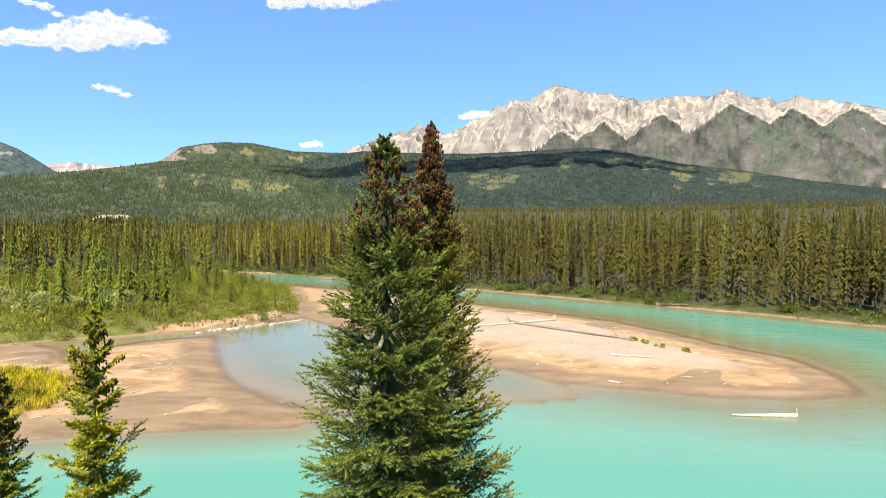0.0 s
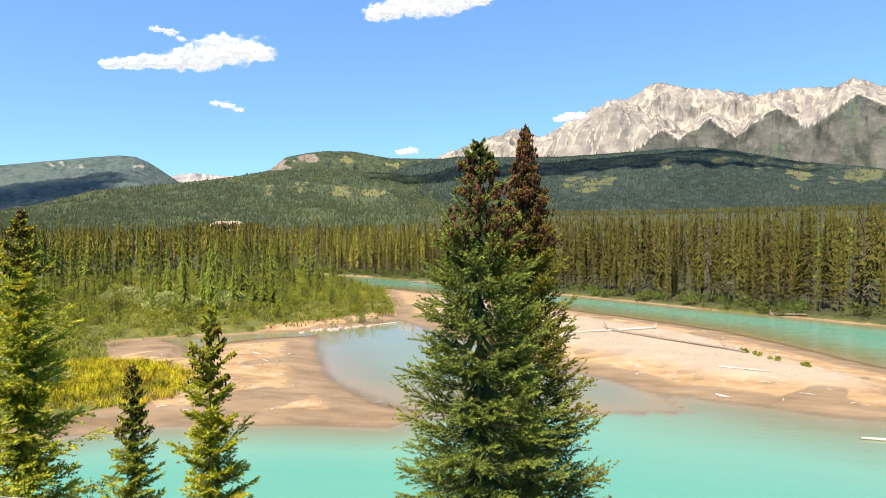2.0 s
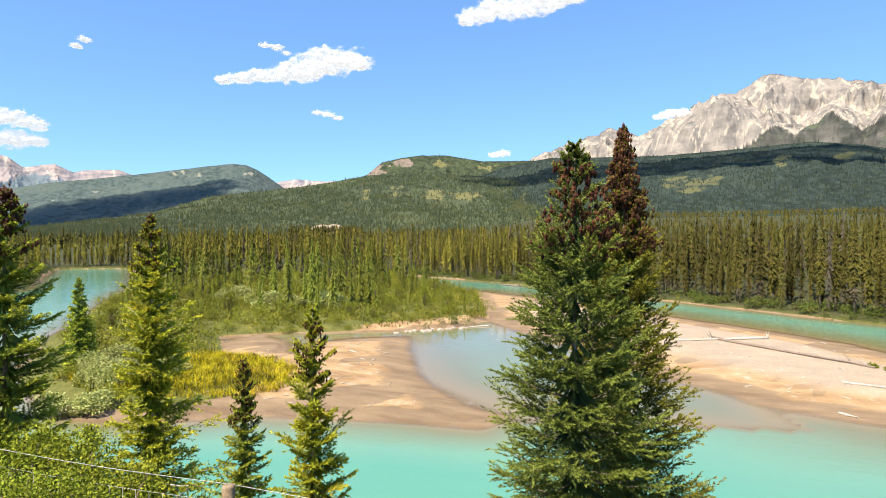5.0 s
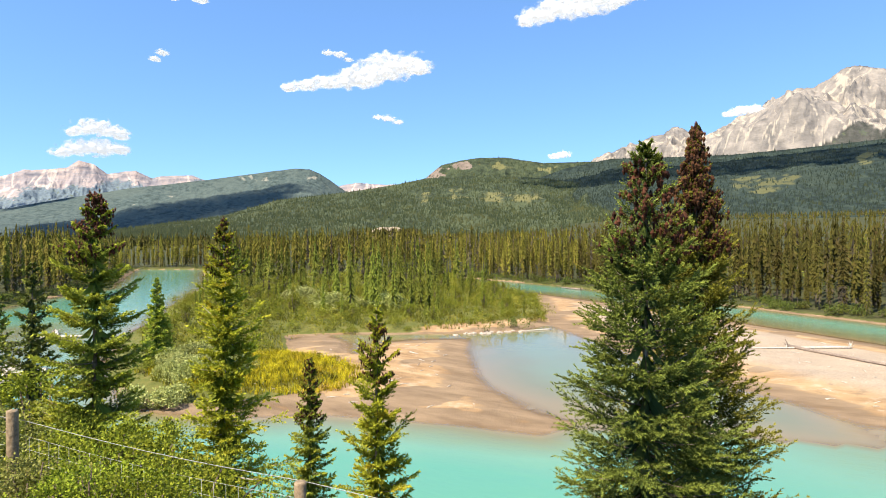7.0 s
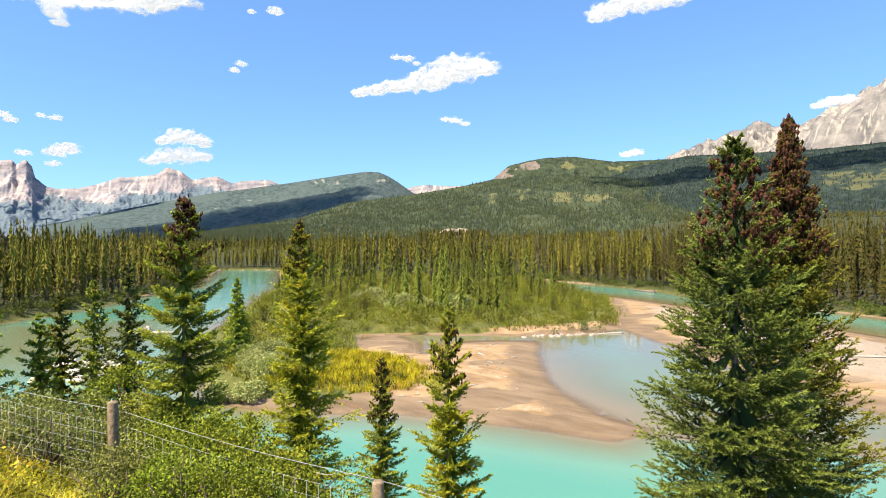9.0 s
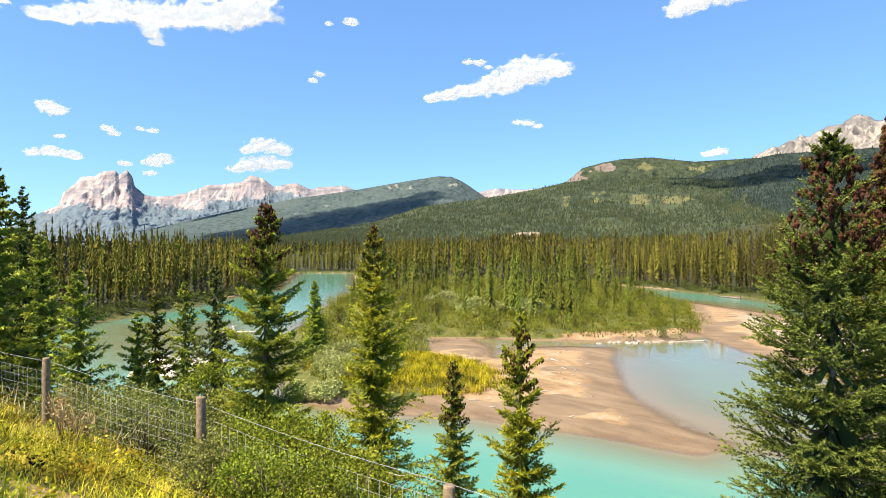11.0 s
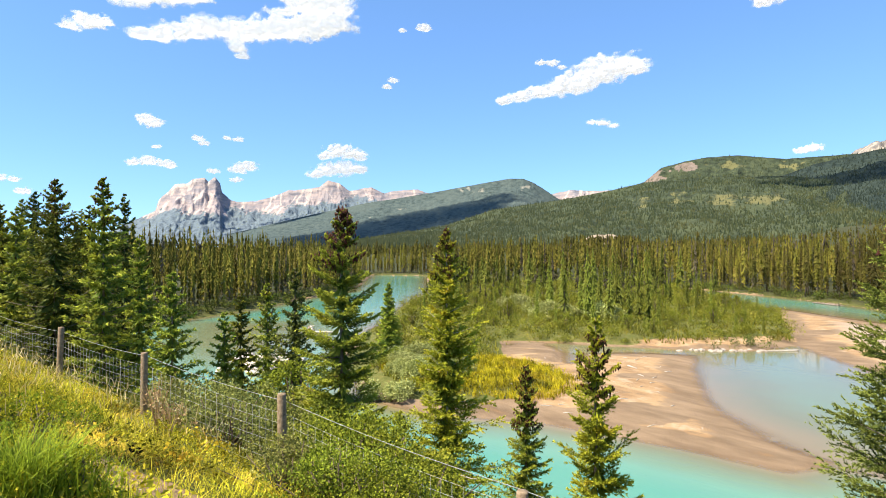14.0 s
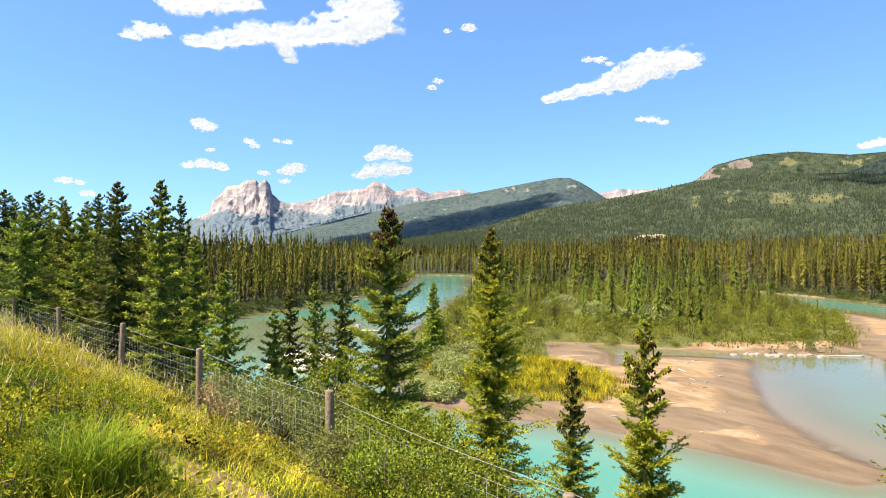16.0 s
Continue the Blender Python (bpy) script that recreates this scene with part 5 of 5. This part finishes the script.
    weed.location = (wx0, wy0, float(lie(wx0, wy0)) - 0.02)
    tagged(weed, "dry reddish-brown weed stalks beside the fence", "weed", "dry weeds")
    stalks = []
    for k in range(9):
        a, out = rngw.uniform(0, 6.28), rngw.uniform(0.1, 0.35)
        t = np.linspace(0, 1, 5)[:, None]
        stalks.append(tube(np.array([math.cos(a) * out, math.sin(a) * out, 0]) * t ** 1.5 + np.array([0, 0, wh * rngw.uniform(0.7, 1.1)]) * t, 0.006 * (1.2 - t[:, 0]), 4))
    child("stalk", tube_mesh("stalk", stalks, DRY), weed)
    q, _ = leaves(rngw, 170, 0.26, wh, 0.045, 12, 0.8)
    child("leaf_tuft", mesh_of("leaf_tuft", q.reshape(-1, 3), np.arange(len(q) * 4).reshape(-1, 4), DRY), weed)
rngw = np.random.default_rng(96)
n = 700
px0 = np.concatenate([-8.1 + rngw.normal(0, 0.7, 350), -4.7 + rngw.normal(0, 0.45, 350)])
py0 = np.concatenate([4.1 + rngw.normal(0, 0.35, 350), 1.9 + rngw.normal(0, 0.5, 350)])
octa = np.array([(1, 0, 0), (0, 1, 0), (-1, 0, 0), (0, -1, 0), (0, 0, 0.6), (0, 0, -0.6)])
pv = np.stack([px0, py0, lie(px0, py0) + 0.01], 1)[:, None] + octa[None] * rngw.uniform(0.005, 0.019, (n, 1, 1)) * rngw.uniform(0.6, 1.3, (n, 6, 1))
pf = np.array([(k, (k + 1) % 4, 4) for k in range(4)] + [((k + 1) % 4, k, 5) for k in range(4)])
pf = (pf[None] + 6 * np.arange(n)[:, None, None]).reshape(-1, 3)
PEBBLE = bark("pale_pebbles", (0.26, 0.19, 0.14), (0.60, 0.50, 0.42), 9.0)
tagged(new("pebbles", mesh_of("pebbles", pv, pf, PEBBLE)), "small pale pebbles on the worn dirt path", "pebbles", kind="stuff")

# marsh sedge on the spit's near side
rng = np.random.default_rng(90)
MARSH = [(-47, 38), (-38, 34.5), (-30.5, 37), (-27.5, 43.5), (-33, 51), (-42, 52), (-47, 46)]
x, y = rng.uniform(-50, -28, 26000), rng.uniform(34, 56, 26000)
keep = (inside_distance(x, y, MARSH) + (fbm(x * 0.4, y * 0.4, 4) - 0.5) * 7 > 0) & (lie(x, y) > 0.1)
x, y = x[keep], y[keep]
grass_patch("marsh_sedge", "bright yellow-green marsh sedge beside the sand", blades(rng, x, y, 0.62, 0.04, 0.7), SEDGE, 0.9)
x, y = scatter(rng, 60000, 8, 52, 45, 170)
keep = (inside_distance(x, y, SPIT) > 0.8) & (fbm(x * 0.15, y * 0.15, 14) > 0.42) & (lie(x, y) > 0.25)
x, y = x[keep][:22000], y[keep][:22000]
grass_patch("spit_undergrowth", "low mixed grass and undergrowth on the spit", blades(rng, x, y, 0.55, 0.12, 0.7), LEAF_PEN, 0.5)


# ---- fence ----
def build_fence():
    fence = new("wire_fence")
    fence.location = (FX, FY, 0)
    tagged(fence, "weathered wooden post and page-wire fence along the bank", "fence")
    ss = [-8.0, -4.0, 0.0, 4.0, 8.3, 12.6, 17.8, 23.9, 30.0]
    tops = []
    rng = np.random.default_rng(15)
    for s in ss:
        x, y = s * FDX, s * FDY
        g, h, r = float(fence_ground(s)), 1.35 + 0.03 * rng.normal(), 0.066
        lx, ly = rng.normal(0, 0.02, 2)
        zz = np.array([-0.4, 0.2, 0.8, h - 0.02, h])
        pts = np.column_stack([x + lx * zz, y + ly * zz, g + zz])
        child("post", tube_mesh("post", [tube(pts, r * np.array([1.05, 1.02, 1.0, 0.98, 0.88]), 10)], POSTWOOD), fence)
        tops.append((x, y, g, h))
    side = np.array([-FDY, FDX]) * -0.085
    for level in (1.27, 1.08, 0.92, 0.77, 0.62, 0.48, 0.34, 0.2):
        pts = []
        for (x0, y0, g0, h0), (x1, y1, g1, h1) in zip(tops, tops[1:]):
            for t in np.linspace(0, 1, 9)[:-1]:
                pts.append((x0 + (x1 - x0) * t + side[0], y0 + (y1 - y0) * t + side[1], g0 + (g1 - g0) * t + level - 0.05 * math.sin(math.pi * t)))
        child("wire", tube_mesh("wire", [tube(pts, np.full(len(pts), 0.0046 if level > 1.2 else 0.0027), 3)], WIRE), fence)
    stay = tube_mesh("stay_wire", [tube([(0, 0, 0.19), (0, 0, 0.6), (0, 0, 1.08)], np.full(3, 0.0019), 3)], WIRE)
    for (x0, y0, g0, h0), (x1, y1, g1, h1) in zip(tops, tops[1:]):
        for t in np.arange(0.04, 1, 0.04):
            ob = child("stay_wire", stay, fence)
            ob.location = (x0 + (x1 - x0) * t + side[0], y0 + (y1 - y0) * t + side[1], g0 + (g1 - g0) * t - 0.05 * math.sin(math.pi * t))


build_fence()


# ---- driftwood ----
def log(a, b, radius, material, label, seed, roots=0, forks=0, name="driftwood_log"):
    rng = np.random.default_rng(seed)
    a, b = np.array([*a, 0.0]), np.array([*b, 0.0])
    a[2], b[2] = (max(float(lie(p[0], p[1])), -0.05) + radius * 0.7 for p in (a, b))
    t = np.linspace(0, 1, 9)[:, None]
    pts = a + (b - a) * t + rng.normal(0, 0.03, (9, 3)) * np.linalg.norm(b - a) / 6 * [1, 1, 0.2]
    pieces = [tube(pts, radius * (1.15 - 0.75 * t[:, 0]), 7)]
    for k in range(roots):
        d = unit(rng.normal(0, 1, 3) * [1, 1, 0.8] + [0, 0, 0.5])
        tt = np.linspace(0, 1, 4)[:, None]
        pieces.append(tube(pts[0] + d * tt * rng.uniform(0.5, 1.2) * 4 * radius + [0, 0, 0.1] * tt, radius * (0.45 - 0.35 * tt[:, 0]), 5))
    for k in range(forks):
        i = int(rng.integers(3, 8))
        d = unit(rng.normal(0, 1, 3) * [1, 1, 0.3] + [0, 0, 0.4])
        tt = np.linspace(0, 1, 3)[:, None]
        pieces.append(tube(pts[i] + d * tt * rng.uniform(0.4, 1.0), radius * (0.3 - 0.2 * tt[:, 0]), 5))
    tagged(new(name, tube_mesh(name, pieces, material)), label, "log", "driftwood")


log((9.3, 77.4), (22.0, 64.2), 0.20, DRIFT_DARK, "long dark driftwood trunk with roots on the sand bar", 1, 7, 3)
log((15.7, 79.4), (5.0, 74.5), 0.16, DRIFT, "bleached driftwood log on the sand bar", 2, 6, 1)
log((25.0, 39.9), (20.6, 40.1), 0.17, DRIFT, "bleached log stranded in the shallows", 3, 1, 0)
log((17.0, 57.0), (21.0, 55.6), 0.09, DRIFT, "thin bleached stick on the sand", 4, 0, 1)
log((14.6, 49.4), (15.6, 48.6), 0.08, DRIFT, "short forked driftwood stick", 5, 0, 2)
log((-27.0, 46.0), (-25.2, 45.2), 0.09, DRIFT, "short bleached stick on the sand", 6, 0, 1)
log((-30.5, 58.5), (-29.2, 58.0), 0.08, DRIFT, "short bleached stick on the sand", 7, 0, 0)
log((-30.0, 158), (-36.5, 163), 0.3, DRIFT_DARK, "dark snag stranded in the far channel", 8, 5, 2)
log((-20.4, 84.2), (-24.0, 80.6), 0.14, DRIFT, "bleached log along the spit's shore", 9, 2, 2)
log((-60.0, 30.5), (-66.0, 33.0), 0.35, DRIFT, "bleached log stranded on the channel shoal", 10, 6, 3)
log((-64.0, 34.5), (-69.0, 31.0), 0.3, DRIFT, "bleached log stranded on the channel shoal", 11, 4, 3)
log((-79.0, 49.0), (-86.0, 53.0), 0.3, DRIFT, "bleached log in the western channel", 12, 4, 2)
log((-82.0, 47.0), (-76.5, 51.5), 0.28, DRIFT, "bleached log in the western channel", 14, 5, 3)
log((-84.0, 51.5), (-78.0, 48.0), 0.22, DRIFT_DARK, "dark broken log in the western channel", 15, 3, 4)
log((38.0, 101.5), (42.5, 99.0), 0.25, DRIFT_DARK, "fallen trunk at the far bank", 13, 3, 4)


def stone(rng, x, y, size, material, label, group):
    bm = bmesh.new()
    bmesh.ops.create_icosphere(bm, subdivisions=2, radius=1)
    k = rng.uniform(0.55, 1.1, 3) * [1, 1, 0.6] * size
    for v in bm.verts:
        n = 1 + 0.35 * (noise.noise(v.co * 1.7 + Vector((x, y, 0))))
        v.co = Vector((v.co.x * k[0] * n, v.co.y * k[1] * n, v.co.z * k[2] * n))
    me = bpy.data.meshes.new("boulder")
    bm.to_mesh(me)
    bm.free()
    me.materials.append(material)
    ob = new("boulder", me)
    ob.location = (x, y, max(float(lie(x, y)), -0.05) + 0.12 * size)
    ob.rotation_euler = (0, 0, rng.uniform(0, 6))
    tagged(ob, label, "rock", group)


EARTH = bark("pale_eroded_earth", (0.21, 0.165, 0.115), (0.37, 0.30, 0.215), 0.12)
STONE = bark("pale_river_stone", (0.26, 0.21, 0.17), (0.48, 0.41, 0.33), 3.0)
rng = np.random.default_rng(33)
BOULDER = bark("bleached_boulder", (0.42, 0.36, 0.29), (0.66, 0.58, 0.47), 2.0)
for k in range(34):
    stone(rng, -62 + rng.normal(0, 2.2), 31.3 + rng.normal(0, 1.8), rng.uniform(0.6, 1.3), BOULDER, "pale boulder in the shallow channel", "channel boulders")
for k in range(22):
    t = rng.random()
    stone(rng, -23.5 - 8 * t + rng.normal(0, 0.5), 81.0 - 7 * t + rng.normal(0, 0.4), rng.uniform(0.25, 0.6), STONE, "pale stone along the spit's shore", "shore stones")
for k in range(8):
    stone(rng, -40.5 + rng.normal(0, 1.2), 31.4 + rng.normal(0, 0.4), rng.uniform(0.25, 0.55), STONE, "pale stone at the spit's point", "shore stones")
for px, py in ((21.9, 64.6), (23.6, 61.2), (25.5, 58.9), (22.6, 63.4)):
    shrub(rng, 260, 0.6, 0.4, 0.16, LEAF_PEN, "small green plant tuft on the sand bar", "bar tufts", (px, py), 5, name="plant_tuft")


rng = np.random.default_rng(36)
bits = []
for k in range(170):
    if k % 2:
        bx, by = 4 + 26 * rng.random(), 48 + 36 * rng.random()
        if inside_distance(np.array(bx), np.array(by), BAR) < 1.5:
            continue
    else:
        bx, by = -40 + 28 * rng.random(), 37 + 28 * rng.random()
        if inside_distance(np.array(bx), np.array(by), TONGUE) < 1.0 or lie(bx, by) < 0.1:
            continue
    a, ln = rng.uniform(0, 3.1), rng.uniform(0.2, 1.1)
    z0 = float(lie(bx, by)) + 0.02
    bits.append(tube([(bx, by, z0), (bx + ln * 0.5 * math.cos(a), by + ln * 0.5 * math.sin(a), z0 + 0.03), (bx + ln * math.cos(a), by + ln * math.sin(a), z0)], [0.04, 0.035, 0.015], 4))
tagged(new("drift_sticks", tube_mesh("drift_sticks", bits, DRIFT)), "small bleached sticks strewn on the sand", "sticks", kind="stuff")


def sand_cliff():
    """A pale eroded bank that shows above the far trees."""
    az = np.linspace(31.7, 27.9, 60)
    rows = np.linspace(0, 1, 10)
    A, R = np.meshgrid(np.radians(az), rows, indexing="ij")
    top = 39.5 + 4 * (fbm(az * 1.3, 0 * az, 5) - 0.3) - 12 * (np.abs(az - 29.8) / 1.9) ** 4
    r = 1000 - 22 * R + 6 * (ridged(A * 160, R, 6, 2) - 0.5)
    z = top[:, None] + (20 - top[:, None]) * R
    v = np.stack([-np.sin(A) * r, np.cos(A) * r, z], -1)
    back = v[:, :1] * [1.03, 1.03, 0] + [0, 0, 14]
    v = np.concatenate([back, v], 1)
    me = mesh_of("sand_cliff", v, grid_faces(60, 11)[:, ::-1], EARTH, True)
    tagged(new("sand_cliff", me), "pale eroded earth bank above the distant trees", "cliff", kind="structure")


sand_cliff()
rng = np.random.default_rng(52)
x, y = scatter(rng, 130, 26.5, 33.5, 900, 970)
stand("cliff_foot_forest", "conifers below the pale earth bank", unit_far, x, y, 35 - lie(x, y) + rng.uniform(-3, 2, 130), rng, FOREST, 1.5)

# ---- clouds ----
def cloud(lumps, seed, label="small bright white fair-weather cloud", far=4350.0, cell=0.11, thin=1.0):
    """A billowing cloud: one rounded shell, ragged at its edge. Each lump: bearing, elevation and radius in degrees."""
    L = np.array(lumps, float)
    k = far * 0.01745
    big = L[:, 2].max()
    cell = min(cell, big / 7)
    az = np.arange(L[:, 0].min() - 2.6 * big, L[:, 0].max() + 2.4 * big, cell)
    el = np.arange(L[:, 1].min() - 2.0 * big, L[:, 1].max() + 2.0 * big, cell)
    A, E = np.meshgrid(az, el, indexing="ij")
    rag = fbm(A / big * 1.5 + seed * 7.1, E / big * 2.4, seed, 4) - 0.5
    fine = fbm(A / big * 4.5, E / big * 4.5 + seed, seed + 3, 2) - 0.5
    total = np.zeros(A.shape)
    for la, le, lr in lumps:
        dy = (E - le) / (lr * np.where(E > le, 1.05, 0.7))
        total += np.exp(4 * (1 - np.sqrt(((A - la) / (2.0 * lr)) ** 2 + dy ** 2)))
    D = np.log(total + 1e-6) / 4
    D = D + 0.10 + 1.3 * rag + 0.3 * fine
    thick = np.tanh(np.clip(D + 0.30, 0, 2)) * (0.8 + 0.8 * (fbm(A / big * 1.8, E / big * 2.4, seed + 21, 3) - 0.5)) * big * k * 0.6
    keep = D > -0.42
    cell_on = keep[:-1, :-1] | keep[1:, :-1] | keep[:-1, 1:] | keep[1:, 1:]
    centre = L[:, :2].mean(0)
    place = lambda r: np.stack([-np.sin(np.radians(A)) * np.cos(np.radians(E)) * r, np.cos(np.radians(A)) * np.cos(np.radians(E)) * r, 12.9 + np.sin(np.radians(E)) * r], -1)
    origin = np.array(bearing(centre[0], far * math.cos(radians(centre[1])), 12.9 + far * math.sin(radians(centre[1]))))
    n = A.size
    f = grid_faces(len(az), len(el))[cell_on.ravel()]
    v = np.concatenate([place(far - thick).reshape(-1, 3), place(far + 0.5 * thick + 1).reshape(-1, 3)]) - origin
    faces = np.concatenate([f, f[:, ::-1] + n])
    used, inverse = np.unique(faces, return_inverse=True)
    me = mesh_of("cloud", v[used], inverse.reshape(-1, 4), CLOUD, True)
    attribute(me, "body", np.tile(np.clip((D + 0.40) / 1.2, 0, thin).ravel(), 2)[used])
    ob = new("cloud", me)
    ob.location = origin
    tagged(ob, label, "cloud", "clouds")


cloud([(39.2, 14.5, .35), (37.6, 14.8, .5), (35.8, 15.1, .6), (34, 15.3, .75), (32.2, 15.8, .9), (30.5, 16.3, 1.0), (28.8, 16.9, 1.1), (27.6, 17.0, .8), (26.8, 16.6, .4)], 1,
      "long white cumulus cloud with a bulging end")
cloud([(35.6, 17.9, .25), (34.5, 17.8, .3), (33.6, 17.4, .2)], 2)
cloud([(30.8, 12.2, .22), (29.7, 12.1, .3), (28.8, 11.8, .22)], 3)
cloud([(16.2, 20.8, .4), (14.8, 21.2, .8), (12.8, 21.6, 1.0), (10.6, 21.8, 1.0), (8.4, 22.0, 1.0), (6.2, 22.4, .9), (4.6, 22.6, .6)], 4, "broad white cumulus cloud", 4950.0)
cloud([(-4.2, 11.5, .3), (-3.2, 11.5, .4), (-2.2, 11.3, .3)], 5)
cloud([(13.3, 8.4, .28), (12.5, 8.5, .34)], 6)
cloud([(78.4, 18.3, .4), (77.2, 18.8, .6), (76, 19.0, .4)], 7)
cloud([(73, 18.5, .5), (71.2, 18.8, .75), (69.2, 19.3, .8), (67.2, 19.8, .9), (65, 19.7, .9), (62.8, 20.2, 1.1), (60.4, 20.5, 1.1), (58.4, 20.9, 1.2), (56.8, 21.2, 1.1),
       (74, 21.3, .9), (71.5, 22, .9), (69, 22.3, .8), (58.5, 22.6, 1.1), (56.2, 22.8, 1.0), (64.7, 17.8, .3), (65.2, 18.5, .45)], 8, "large broken white cumulus cloud")
cloud([(50.9, 15.9, .22), (50.3, 16.5, .25)], 9)
cloud([(47.2, 21.2, .36), (49.4, 21.0, .18)], 10)
cloud([(72.9, 11.7, .36), (72.2, 11.3, .45)], 11)
cloud([(73.8, 7.8, .28), (72.5, 8.0, .42), (71, 7.8, .36)], 12)
cloud([(68.5, 10.3, .24), (67.9, 9.9, .24)], 13)
cloud([(66, 10.5, .18), (65, 10.4, .22)], 14)
cloud([(71.9, 9.3, .18)], 15)
cloud([(65, 7.6, .36), (64.2, 8.0, .45)], 16)
cloud([(65.2, 6.7, .25), (67.2, 7.4, .26)], 17)
cloud([(57, 9.2, .4), (55.6, 9.7, .6), (54.4, 9.5, .55), (53.6, 9.1, .35)], 18, "white cumulus cloud above the far peaks")
cloud([(58, 7.4, .35), (56.8, 7.8, .6), (55.3, 8.0, .7), (53.8, 8.0, .45)], 19, "cream white cumulus cloud above the far peaks")
cloud([(83.3, 5.9, .3), (82.2, 5.8, .22)], 20)
cloud([(81.6, 4.9, .28)], 21)
# clouds higher up toward the sun, whose shade lies on the hills
def shading_cloud(spots, height, seed, thin):
    """A cloud at the given height whose shade falls on the spots: bearing, distance, ground height, radius in degrees."""
    lumps, reach_of = [], []
    for az, r, ground, size in spots:
        p = bearing(az, r, ground) + bearing(SUN_AZ, 1, math.tan(radians(SUN_EL))) * ((height - ground) / math.tan(radians(SUN_EL)))
        flat = math.hypot(p.x, p.y)
        lumps.append((math.degrees(math.atan2(-p.x, p.y)), math.degrees(math.atan2(height - 12.9, flat)), size))
        reach_of.append(math.hypot(flat, height - 12.9))
    cloud(lumps, seed, "large thin white cloud high over the valley", sum(reach_of) / len(reach_of), 0.4, thin)


shading_cloud([(11.5, 2330, 310, 3.8), (6, 2350, 310, 5.2), (0, 2380, 320, 6.0), (-7, 2390, 330, 6.2), (-13, 2390, 330, 5.6), (-18, 2400, 310, 4.0)], 1480, 31, 0.55)
shading_cloud([(43.5, 3700, 300, 2.8), (47.0, 3660, 280, 3.6), (51.1, 3620, 240, 3.8), (56.0, 3580, 200, 3.2)], 2500, 32, 0.62)
